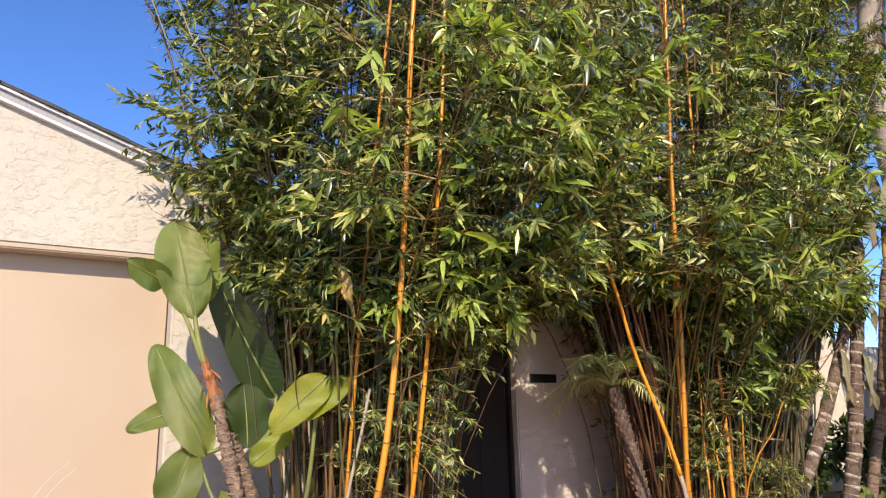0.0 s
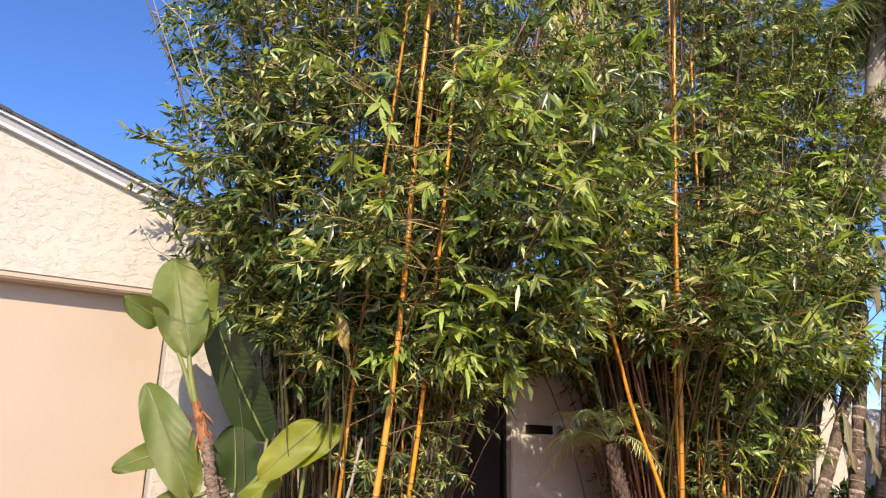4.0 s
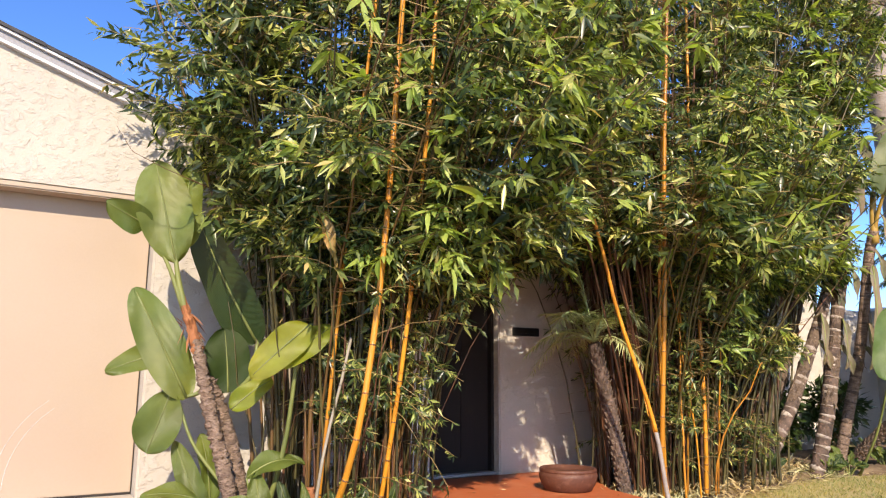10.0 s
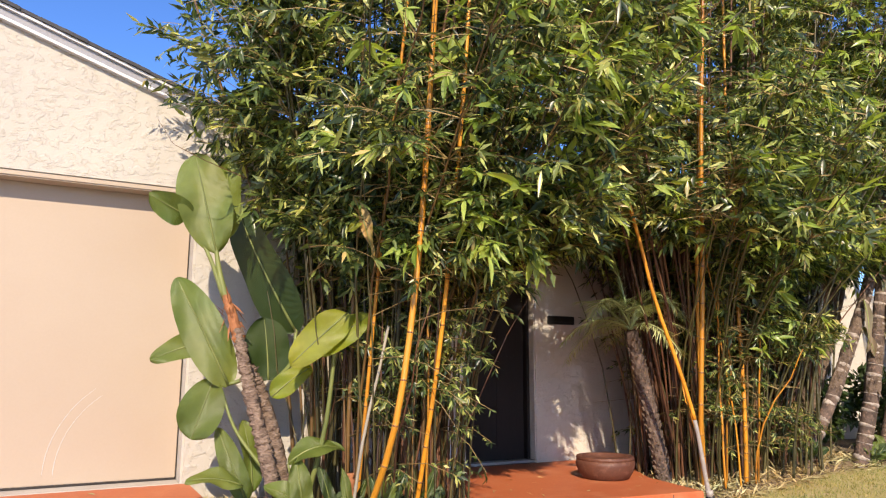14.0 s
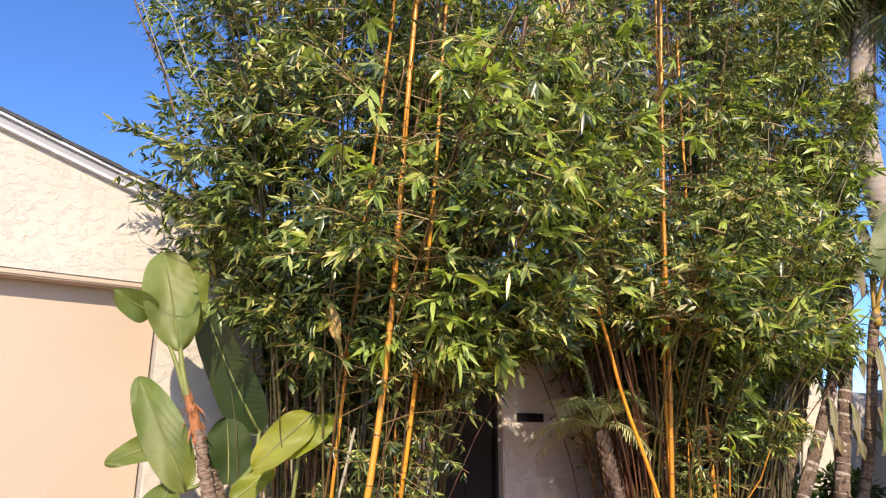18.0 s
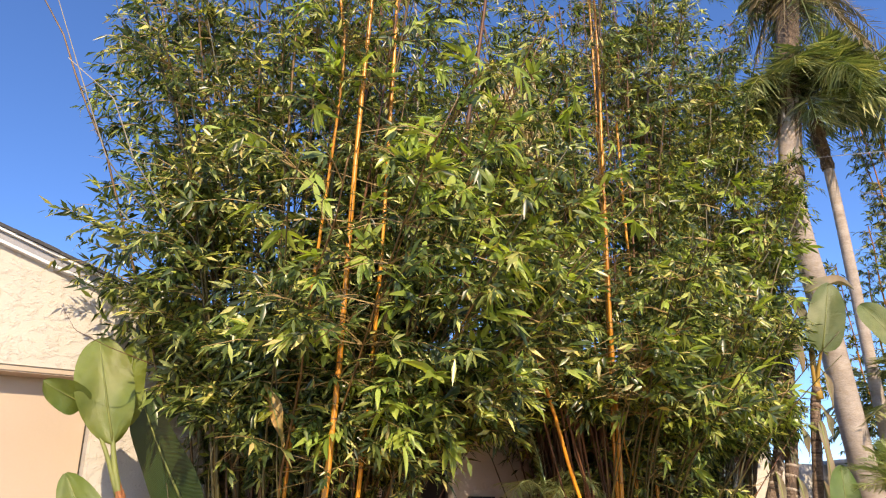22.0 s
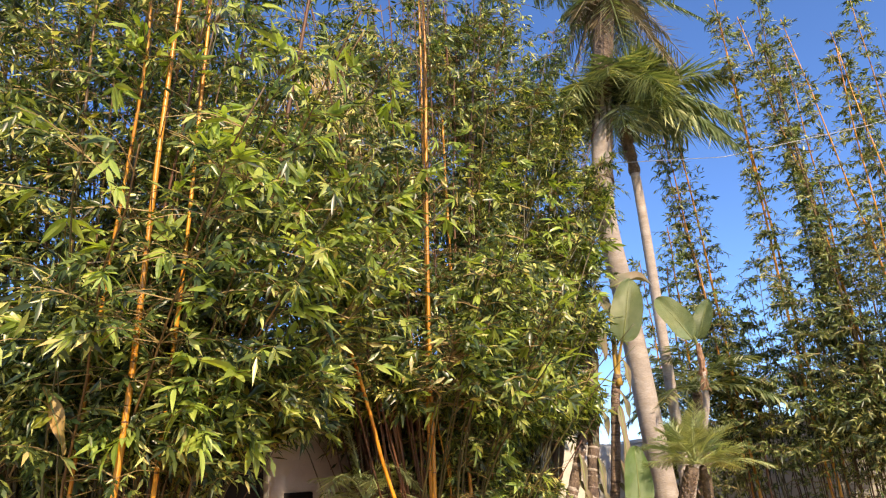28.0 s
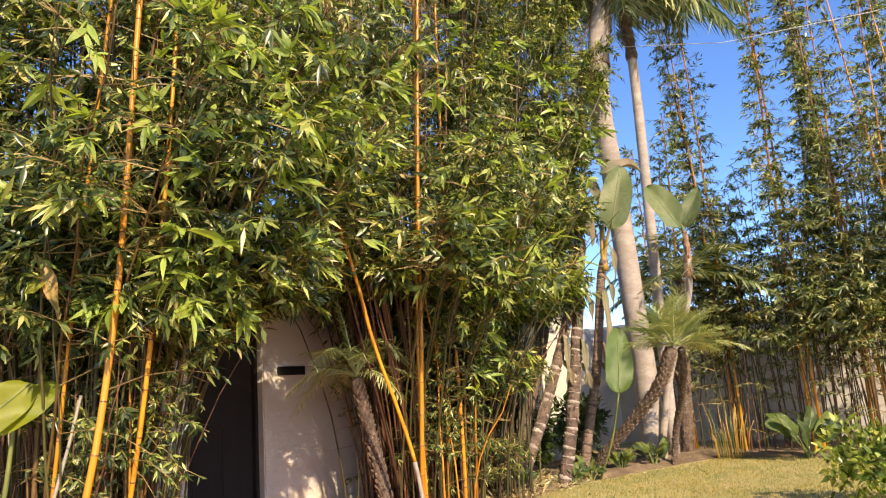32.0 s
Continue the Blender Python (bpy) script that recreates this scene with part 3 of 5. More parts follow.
def spray_mesh(k):
    pieces = []
    for m, root, L, W, b in SPRAYS[k]:
        v, f = rich_leaf(L * 1.12, W * 1.25, b, 0.16 * W)
        pieces.append((v @ m.T + root, f))
    far = max(root[0] for _, root, *_ in SPRAYS[k]) + 0.02
    pieces.append(tube([(-0.05, 0, 0), (far, 0, 0)], 0.0013, 3))
    v, f = joined(pieces)
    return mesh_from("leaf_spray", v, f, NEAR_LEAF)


NEAR_MESHES = [spray_mesh(k) for k in range(len(SPRAYS))]


def foliage_mesh(name, where, turns, sizes, rng, mat):
    """All sprays at the given places, joined into one mesh."""
    pick = rng.integers(0, len(SPRAY_POINTS), len(where))
    chunks = []
    for k, local in enumerate(SPRAY_POINTS):
        sel = np.where(pick == k)[0]
        if len(sel):
            pts = np.einsum("nij,kj->nki", turns[sel], local) * sizes[sel][:, None, None] + where[sel][:, None]
            chunks.append(pts.reshape(-1, 3))
    verts = np.concatenate(chunks)
    count = len(verts) // 5
    faces = (np.array(LEAF_FACES)[None] + 5 * np.arange(count)[:, None, None]).reshape(-1, 3)
    me = bpy.data.meshes.new(name)
    me.vertices.add(len(verts))
    me.vertices.foreach_set("co", verts.ravel())
    me.loops.add(faces.size)
    me.loops.foreach_set("vertex_index", faces.ravel().astype(np.int32))
    me.polygons.add(len(faces))
    me.polygons.foreach_set("loop_start", np.arange(0, faces.size, 3, dtype=np.int32))
    me.materials.append(mat)
    me.update(calc_edges=True)
    return me


def culm_tube(line, r0, r1, gap=0.27, sides=8):
    """A cane: a tapering tube with a swollen ring and a groove at each node."""
    line = np.array(line)
    seg = np.r_[0, np.cumsum(np.linalg.norm(np.diff(line, axis=0), axis=1))]
    total, at = seg[-1], []
    s = 0.06
    while s < total - 0.03:
        at += [s - 0.012, s, s + 0.008, s + 0.02]
        s += gap * (0.8 + 0.5 * min(1, s / 2.0))
    at = np.array([0.0] + at + [total])
    pts = np.stack([np.interp(at, seg, line[:, k]) for k in range(3)], 1)
    r = r0 + (r1 - r0) * (at / total) ** 1.3
    r[1:-1] *= np.tile([1.0, 1.13, 0.96, 1.0], (len(at) - 2) // 4)
    return tube(pts, r, sides)


def node_bands(line, r0, r1, gap=0.27):
    """Dark sheath scars round the nodes of a cane, spaced as its rings are."""
    line = np.array(line)
    seg = np.r_[0, np.cumsum(np.linalg.norm(np.diff(line, axis=0), axis=1))]
    total, s, out = seg[-1], 0.06, []
    while s < total - 0.03:
        at = np.array([s - 0.006, s - 0.001, s + 0.005])
        pts = np.stack([np.interp(at, seg, line[:, k]) for k in range(3)], 1)
        out.append(tube(pts, (r0 + (r1 - r0) * (s / total) ** 1.3) * np.array([1.06, 1.14, 1.05]), 8))
        s += gap * (0.8 + 0.5 * min(1, s / 2.0))
    return out


def cane_line(base, lean, height, rng, bend=1.7, count=14):
    """The line of a cane that rises from its base and leans out more and more."""
    s = np.linspace(0, 1, count)
    sway = rng.normal(0, 0.025, (count, 2)).cumsum(0) * s[:, None]
    xy = np.array(base[:2]) + rng.normal(0, 0.05, 2) + np.outer(s**bend, lean) + np.outer(s, rng.normal(0, 0.10, 2)) + sway
    return np.column_stack([xy, base[2] + height * s])


def bamboo(clump, canes, rng, leaf_from, reach, rate, near=None, near_max=0, mat=None, branch_up=0.5, size=1.0, gap=0.27, keep=None, thin=0.25, low=0.0, clear=(), bare=0.12, loose=0.5, holes=0.0):
    """Canes with their branches and leaves under one clump. canes: (line, r0, r1, material, leafy share)."""
    where, along, twigs, singles = [], [], [], []
    mid = np.mean([c[0][0] for c in canes], axis=0)
    for line, r0, r1, cmat, share in canes:
        v, f = culm_tube(line, r0, r1)
        cane = part("culm", mesh_from("culm", v, f, cmat, True), cmat, clump)
        if cmat is GOLD_CULM and r0 > 0.011:
            for band in node_bands(line, r0, r1):
                part("node_ring", mesh_from("node_ring", *band, DEAD_CULM, True), DEAD_CULM).parent = cane
        seg = np.r_[0, np.cumsum(np.linalg.norm(np.diff(line, axis=0), axis=1))]
        for s in np.arange(0.3, seg[-1], gap):
            p = np.array([np.interp(s, seg, line[:, k]) for k in range(3)])
            top = s / seg[-1]
            for _ in range(int(rng.poisson(rate * share * (1 - thin * top)))):
                if p[2] < leaf_from(p) + rng.normal(0, 0.15) and rng.uniform() > low:
                    continue
                out = p[:2] - mid[:2]
                a = math.atan2(out[1], out[0]) + rng.normal(0, 1.3)
                lng = reach * rng.uniform(0.45, 1.15) * (1.0 - 0.55 * top)
                d = np.array([math.cos(a), math.sin(a), rng.uniform(0.1, 0.9) * branch_up * 1.6])
                d /= np.linalg.norm(d)
                u = np.linspace(0, 1, 4)[:, None]
                pts = p + d * lng * u + np.array([0, 0, -0.32 * lng]) * u**2.2
                if keep is not None and not keep(pts[-1]):
                    continue
                mass = noise.noise(Vector((pts[2][0] * 1.5, pts[2][1] * 1.5, pts[2][2] * 2.0))) + 0.7 * noise.noise(Vector((pts[2][0] * 3.4, pts[2][1] * 3.4, pts[2][2] * 5.0)))
                if mass < holes and rng.uniform() < 0.85:
                    continue
                if rng.uniform() < bare:
                    tip = p + (d + rng.normal(0, 0.35, 3)) * lng * rng.uniform(0.5, 1.1)
                    twigs.append(tube([p, (p + tip) / 2 + rng.normal(0, 0.02, 3), tip], [0.0042, 0.003, 0.0015], 3))
                    continue
                twigs.append(tube(pts, np.linspace(0.0046, 0.0018, 4), 3))
                for q in np.arange(0.3, 1.01, 0.09 / max(lng, 0.3)):
                    k = min(int(q * 3), 2)
                    here = pts[k] + (pts[k + 1] - pts[k]) * (q * 3 - k)
                    tang = pts[k + 1] - pts[k]
                    tang = tang / (np.linalg.norm(tang) + 1e-9) + rng.normal(0, loose, 3) + np.array([0, 0, -0.15])
                    where.append(here)
                    along.append(tang)
    where, along = np.array(where), np.array(along)
    open_air = np.ones(len(where), bool)
    for line, gap_width in clear:
        x, y = np.interp(where[:, 2], line[:, 2], line[:, 0]), np.interp(where[:, 2], line[:, 2], line[:, 1])
        beside = (where[:, 0] + 0.93) / (where[:, 1] + 5.65) - (x + 0.93) / (y + 5.65)
        along_it = (where[:, 2] > line[:, 2].min() - 0.05) & (where[:, 2] < line[:, 2].max() + 0.05)
        open_air &= ~(along_it & (where[:, 1] < y) & (np.abs(beside) < gap_width) & (rng.uniform(0, 1, len(where)) < 0.85))
    where, along = where[open_air], along[open_air]
    outward = where - mid
    outward[:, 2] = 0
    outward /= np.linalg.norm(outward, axis=1, keepdims=True) + 1e-9
    ups = np.array([0.0, 0, 0.7]) + 0.45 * outward + 0.5 * np.array(TO_SUN) + rng.normal(0, 0.6, where.shape)
    turns, sizes = turn_to(along, ups), rng.uniform(0.55, 1.12, len(where)) * size * np.interp(where[:, 2], [0.5, 1.1, 1.6, 2.6, 3.8, 7.0], [0.55, 0.68, 1.04, 1.0, 0.88, 0.82])
    single = np.zeros(len(where), bool)
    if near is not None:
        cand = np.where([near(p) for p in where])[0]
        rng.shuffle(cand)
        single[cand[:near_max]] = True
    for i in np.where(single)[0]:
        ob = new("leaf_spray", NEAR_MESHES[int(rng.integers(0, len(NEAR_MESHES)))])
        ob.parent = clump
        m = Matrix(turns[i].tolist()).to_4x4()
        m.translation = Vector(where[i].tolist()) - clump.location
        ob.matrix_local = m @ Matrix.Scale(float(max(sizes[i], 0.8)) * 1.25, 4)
    rest = ~single
    tagged(part("foliage", foliage_mesh("foliage", where[rest], turns[rest], sizes[rest], rng, mat or BAMBOO_LEAF), None, clump), kind="stuff")
    v, f = joined(twigs)
    tagged(part("twig_growth", mesh_from("twig_growth", v, f, TWIG), TWIG, clump), kind="stuff")
    return len(where)


def random_canes(rng, count, cx, cy, rx, ry, ground, spread, heights, mats, r=(0.010, 0.022), share=(0.7, 1.1)):
    out = []
    for k in range(count):
        a, q = rng.uniform(0, 2 * math.pi), math.sqrt(rng.uniform(0, 1))
        dx, dy = q * math.cos(a), q * math.sin(a)
        base = (cx + rx * dx, cy + ry * dy, ground - 0.05)
        h = rng.uniform(*heights)
        lean = np.array([dx, dy]) * spread * rng.uniform(0.4, 1.2) + rng.normal(0, 0.18, 2)
        r0 = rng.uniform(*r)
        out.append((cane_line(base, lean, h, rng), r0, r0 * 0.35, mats[int(rng.integers(0, len(mats)))], rng.uniform(*share)))
    return out


TALL_CANE = smooth_line([(4.12, -1.08, -0.22), (3.98, -1.2, 0.3), (4.03, -1.25, 1.5), (4.11, -1.25, 2.8), (4.27, -1.25, 4.6), (4.40, -1.25, 5.9), (4.48, -1.25, 7.4)], 26)
POLE_LINE = smooth_line([(3.82, -1.42, -0.24), (3.78, -1.41, -0.08), (3.69, -1.40, 0.42), (3.50, -1.40, 0.92), (3.30, -1.40, 1.39), (3.12, -1.40, 2.0), (2.90, -1.38, 2.6), (2.72, -1.3, 3.2)], 40)
rng = np.random.default_rng(5)
left_clump = thing("bamboo_clump", (1.1, -0.9, -0.2), "dense golden-caned bamboo clump between garage and front door", "bamboo", "bamboo clumps by the door")
canes = random_canes(rng, 46, 1.22, -0.62, 0.52, 0.58, -0.18, 1.55, (5.2, 7.6), [TAN_CULM, TAN_CULM, GREEN_CULM, GREEN_CULM, DEAD_CULM], (0.009, 0.017))
canes += random_canes(rng, 46, 1.22, -0.80, 0.62, 0.50, -0.18, 0.5, (1.2, 3.0), [GREEN_CULM, GREEN_CULM, DEAD_CULM], (0.004, 0.009), (0.4, 0.8))
canes += random_canes(rng, 16, 1.25, -1.10, 0.55, 0.22, -0.18, 0.25, (2.0, 4.2), [TAN_CULM, DEAD_CULM, GREEN_CULM, GREEN_CULM], (0.005, 0.009), (0.15, 0.4))
canes.append((smooth_line([(0.84, -1.35, -0.2), (0.90, -1.68, 0.42), (1.01, -1.70, 1.16), (1.08, -1.70, 1.94), (1.13, -1.70, 2.85), (1.18, -1.70, 3.67), (1.29, -1.70, 5.13), (1.37, -1.70, 6.4)], 24), 0.0205, 0.013, GOLD_CULM, 0.7))
canes.append((smooth_line([(1.28, -1.2, -0.2), (1.34, -1.45, 1.0), (1.38, -1.66, 2.5), (1.44, -1.70, 3.8), (1.50, -1.70, 4.9), (1.58, -1.6, 6.3)], 24), 0.016, 0.010, GOLD_CULM, 0.7))
canes.append((smooth_line([(0.95, -1.0, -0.2), (1.0, -1.3, 2.0), (1.04, -1.70, 4.1), (1.0, -1.70, 4.8), (0.94, -1.6, 6.0)], 20), 0.013, 0.009, GOLD_CULM, 0.7))
canes.append((smooth_line([(1.5, -1.0, -0.2), (1.52, -1.3, 2.0), (1.54, -1.5, 3.6), (1.6, -1.5, 5.0)], 20), 0.011, 0.008, TAN_CULM, 0.4))
canes.append((smooth_line([(1.31, -1.3, -0.2), (1.33, -1.3, 0.6), (1.34, -1.25, 1.5), (1.36, -1.2, 2.6)], 14), 0.008, 0.006, GOLD_CULM, 0.3))
canes.append((smooth_line([(0.80, -1.28, -0.2), (0.87, -1.30, 0.38), (0.96, -1.30, 0.75), (1.03, -1.3, 1.08)], 10), 0.011, 0.009, PALE_CULM, 0.0))
canes.append((smooth_line([(1.62, -0.7, -0.2), (1.8, -0.9, 2.0), (2.25, -1.35, 3.4), (2.42, -1.4, 4.4), (2.58, -1.4, 5.2), (2.80, -1.4, 6.4)], 20), 0.024, 0.014, DEAD_CULM, 0.1))
canes.append((smooth_line([(1.7, -0.6, -0.2), (1.95, -0.9, 2.4), (2.14, -1.0, 4.2), (2.13, -1.0, 6.2)], 20), 0.015, 0.011, PALE_CULM, 0.1))
for k in range(10):
    canes.append((cane_line((0.80 + 0.04 * k, -0.75 + 0.03 * k, -0.2), (-1.15 + 0.10 * k, -0.75 + 0.13 * k), 4.4 + 0.22 * k, rng, 2.0), 0.012, 0.005, GREEN_CULM, 1.2))
for k in range(14):
    canes.append((cane_line((1.55 + 0.02 * k, -0.9 + 0.06 * k, -0.2), (0.65 + 0.16 * (k % 6), -0.85 + 0.11 * k), 3.7 + 0.26 * k, rng, 2.0), 0.012, 0.005, GREEN_CULM if k % 2 else TAN_CULM, 1.2))
for k in range(9):
    canes.append((cane_line((1.55 + 0.02 * k, -0.2 + 0.03 * k, -0.2), (0.8 + 0.14 * k, 0.1), 4.6 + 0.3 * (k % 5), rng, 2.2), 0.010, 0.004, DEAD_CULM, 1.6))
for k in range(8):
    canes.append((cane_line((1.42 + 0.012 * k, -0.8 + 0.05 * k, -0.2), (0.10 + 0.04 * (k % 7), -0.35 + 0.05 * k), 2.6 + 0.12 * k, rng, 2.4, 12), 0.008, 0.004, GREEN_CULM if k % 2 else DEAD_CULM, 1.4))
for k in range(16):
    canes.append((cane_line((1.56 + 0.022 * k, -1.0 + 0.035 * k, -0.2), rng.normal((0.12, -0.05), 0.10), 2.2 + 0.1 * k, rng, 1.6), 0.009, 0.005, (TAN_CULM, DEAD_CULM, GREEN_CULM)[k % 3], 0.6))
left_gold = [c for c in canes if c[3] is GOLD_CULM and c[1] > 0.0125]
for k in range(9):
    canes.append((cane_line((0.95 + 0.1 * k, -1.0 - 0.03 * (k % 4), -0.2), (-0.25 + 0.09 * k, -1.55 - 0.12 * (k % 4)), 3.0 + 0.2 * (k % 9), rng, 2.3), 0.010, 0.004, GREEN_CULM if k % 2 else TAN_CULM, 1.0))
for k in range(10):
    canes.append((cane_line((1.55 + 0.03 * k, -0.95, -0.2), (0.0 + 0.11 * k, -1.75 - 0.08 * (k % 3)), 2.7 + 0.22 * (k % 5), rng, 2.2), 0.009, 0.004, GREEN_CULM if k % 2 else TAN_CULM, 1.0))
canes.append((smooth_line([(0.12, -1.1, 2.0), (-0.18, -1.2, 2.06), (-0.34, -1.2, 2.12), (-0.45, -1.2, 2.27)], 12), 0.003, 0.001, DEAD_CULM, 0.0))
for dx, dz in ((0.0, 0.0), (0.16, -0.5)):
    canes.append((smooth_line([(1.0, -0.6, -0.2), (0.75, -0.6, 1.8), (0.25 + dx, -1.0, 2.75), (-0.30 + dx, -1.4, 3.05), (-0.55 + dx, -1.5, 3.5), (-0.84 + dx, -1.5, 4.2 + dz)], 22), 0.008, 0.0025, PALE_CULM, 0.04))


def left_from(p):
    return 1.15 - 0.65 * (p[1] > -0.95) - 0.25 * math.sin(p[0] * 9)


def left_keep(p):
    edge = np.interp(p[2], [0.5, 1.25, 1.55, 1.8, 2.2, 2.6, 3.0, 3.6, 4.3, 6.0], [0.98, 0.95, 0.60, 0.22, -0.14, -0.42, -0.60, -0.58, -0.46, -0.25])
    return p[0] > edge and p[1] > (-2.1 if p[2] < 1.62 else -2.95) and (p[1] < 0.4 or p[2] > 2.9) and (p[0] < 1.62 or p[2] > 1.2 + 0.4 * min(1, (p[0] - 1.62) / 0.6))


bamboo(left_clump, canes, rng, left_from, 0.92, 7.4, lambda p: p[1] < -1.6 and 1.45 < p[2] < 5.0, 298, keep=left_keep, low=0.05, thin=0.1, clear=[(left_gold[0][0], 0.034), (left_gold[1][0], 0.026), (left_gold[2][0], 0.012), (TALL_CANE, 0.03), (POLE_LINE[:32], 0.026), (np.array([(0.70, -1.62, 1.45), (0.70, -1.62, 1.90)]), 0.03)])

rng = np.random.default_rng(9)
right_clump = thing("bamboo_clump", (4.6, -0.7, -0.2), "dense golden-caned bamboo clump beside the front step", "bamboo", "bamboo clumps by the door")
canes = random_canes(rng, 46, 4.75, -0.55, 0.85, 0.45, -0.18, 1.15, (5.6, 8.6), [TAN_CULM, DEAD_CULM, DEAD_CULM, GREEN_CULM], (0.010, 0.019))
canes += random_canes(rng, 12, 4.6, -0.55, 0.8, 0.5, -0.18, 0.35, (1.2, 3.2), [TAN_CULM, DEAD_CULM, GREEN_CULM], (0.006, 0.012), (0.2, 0.5))
canes.append((TALL_CANE, 0.022, 0.012, GOLD_CULM, 0.6))
canes.append((smooth_line([(4.22, -1.0, -0.22), (4.12, -1.1, 1.3), (4.2, -1.15, 3.0), (4.42, -1.15, 5.8), (4.52, -1.15, 7.4)], 26), 0.016, 0.010, GOLD_CULM, 0.3))
canes.append((smooth_line([(4.75, -1.0, -0.22), (4.72, -1.05, 0.4), (4.78, -1.0, 1.6), (4.9, -0.9, 3.4), (5.0, -0.9, 5.5)], 22), 0.020, 0.012, GOLD_CULM, 0.7))
for x, y in ((4.32, -1.1), (4.45, -1.05), (4.55, -1.12), (4.62, -1.0), (4.85, -1.02), (4.95, -0.95)):
    canes.append((cane_line((x, y, -0.22), rng.normal(0, 0.15, 2), rng.uniform(0.7, 2.6), rng), rng.uniform(0.007, 0.012), 0.005, GOLD_CULM, 0.3))
right_gold = [c for c in canes if c[3] is GOLD_CULM and c[1] > 0.015]
for x, y in ((4.0, -0.15), (4.1, -0.1), (4.05, -0.6), (4.2, -0.5), (4.3, -0.65)):
    canes.append((smooth_line([(x + 0.3, y, -0.2), (x + 0.14, y - 0.1, 1.0), (x - 0.05, y - 0.2, 2.0), (x - 0.3, y - 0.4, 3.6)], 16), 0.022, 0.012, DEAD_CULM, 0.5))
for k in range(12):
    canes.append((cane_line((4.2 + 0.06 * k, -0.8, -0.2), (-1.9 + 0.10 * k, -0.85 + 0.1 * k), 4.2 + 0.25 * k, rng, 1.3), 0.012, 0.006, DEAD_CULM, 1.3))
for k in range(16):
    canes.append((cane_line((4.05 + 0.08 * k, -0.85, -0.2), (-0.9 + 0.09 * k, -1.45 - 0.1 * (k % 4)), 2.6 + 0.2 * (k % 7), rng, 2.1), 0.010, 0.004, GREEN_CULM, 1.5))
for k in range(9):
    canes.append((cane_line((4.3 + 0.05 * k, -0.1, -0.2), (-1.5 + 0.13 * k, 0.1), 4.4 + 0.35 * (k % 5), rng, 1.5), 0.010, 0.004, DEAD_CULM, 1.6))
for k in range(12):
    canes.append((cane_line((4.15 + 0.03 * k, -0.75 + 0.04 * k, -0.2), (-1.15 + 0.08 * (k % 7), -0.8 + 0.09 * k), 2.5 + 0.14 * k, rng, 1.3, 12), 0.010, 0.004, DEAD_CULM, 1.4))
for k in range(18):
    canes.append((cane_line((5.3 + 0.04 * k, -0.75 + 0.25 * math.sin(5.0 * k), -0.2), (0.75 + 0.13 * (k % 8), -1.1 + 0.07 * k), 3.0 + 0.32 * k, rng, 1.5), 0.013, 0.005, GREEN_CULM, 1.9))
for k in range(10):
    canes.append((cane_line((5.0 + 0.12 * k, -0.55, -0.2), (0.35 + 0.04 * k, 0.1), 8.6 - 0.22 * k, rng, 1.4), 0.012, 0.005, DEAD_CULM if k % 3 else TAN_CULM, 2.0))
for k in range(16):
    canes.append((cane_line((5.2 + 0.05 * k, -0.7, -0.2), (1.7 + 0.16 * (k % 6), -0.75 + 0.07 * k), 2.4 + 0.42 * k, rng, 1.25), 0.008, 0.004, DEAD_CULM, 1.9))

for k in range(10):
    canes.append((cane_line((5.7 + 0.06 * k, -0.75, -0.2), (1.7 + 0.17 * (k % 5), -0.65 + 0.06 * k), 5.4 + 0.3 * (k % 6), rng, 1.5), 0.011, 0.004, GREEN_CULM if k % 2 else DEAD_CULM, 1.7))


def right_from(p):
    return float(np.interp(p[0], [3.3, 4.0, 4.4, 5.0, 5.5, 5.9], [2.0, 1.7, 0.85, 0.3, 0.35, 1.4]))


def right_keep(p):
    edge = np.interp(p[2], [0.3, 1.5, 2.2, 3.0, 4.2, 5.5, 7.0], [1.38, 1.52, 1.78, 1.86, 2.08, 2.20, 2.0])
    return p[0] + 0.93 < (edge + 0.14 * math.sin(7 * p[2])) * (p[1] + 5.65) and p[1] > (-1.45 if p[2] < 1.5 else -2.5) and (p[1] < 0.45 or p[2] > 2.8) and (p[0] > 4.2 or p[2] > 1.9)


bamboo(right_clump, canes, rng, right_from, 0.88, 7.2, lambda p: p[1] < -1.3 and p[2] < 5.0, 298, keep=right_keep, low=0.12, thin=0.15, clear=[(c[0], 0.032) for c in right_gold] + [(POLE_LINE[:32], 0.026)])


rng = np.random.default_rng(44)
tangle = thing("dry_bamboo_tangle", (3.1, -1.1, 4.9), "hanging tangle of thin straw-coloured dry bamboo shoots", "dry shoots")
strands, tips = [], []
for k in range(150):
    a = np.array([3.12 + rng.normal(0, 0.2), -1.1 + rng.normal(0, 0.16), 5.0 + rng.normal(0, 0.16)])
    b = a + np.array([rng.normal(0, 0.13), rng.normal(0, 0.1), -rng.uniform(0.5, 1.05)])
    strands.append(tube([a, (a + b) / 2 + rng.normal(0, 0.05, 3), b], [0.004, 0.003, 0.0015], 3))
    tips += [a + (b - a) * u for u in rng.uniform(0.3, 1.0, 3)]
v, f = joined(strands)
tagged(part("shoot", mesh_from("shoot", v, f, STRAW), STRAW, tangle), kind="stuff")
tips = np.array(tips)
down = rng.normal(0, 0.5, tips.shape) + np.array([0, 0, -0.8])
tagged(part("dry_foliage", foliage_mesh("dry_foliage", tips, turn_to(down, rng.normal(0, 1, tips.shape)), rng.uniform(0.3, 0.65, len(tips)), rng, STRAW_LEAF), STRAW_LEAF, tangle), kind="stuff")
tube_part("stem", smooth_line([(3.3, -0.75, 3.9), (3.25, -0.9, 4.6), (3.12, -1.1, 5.1)], 8), 0.007, DEAD_CULM, tangle, "dark supporting shoot", 5)


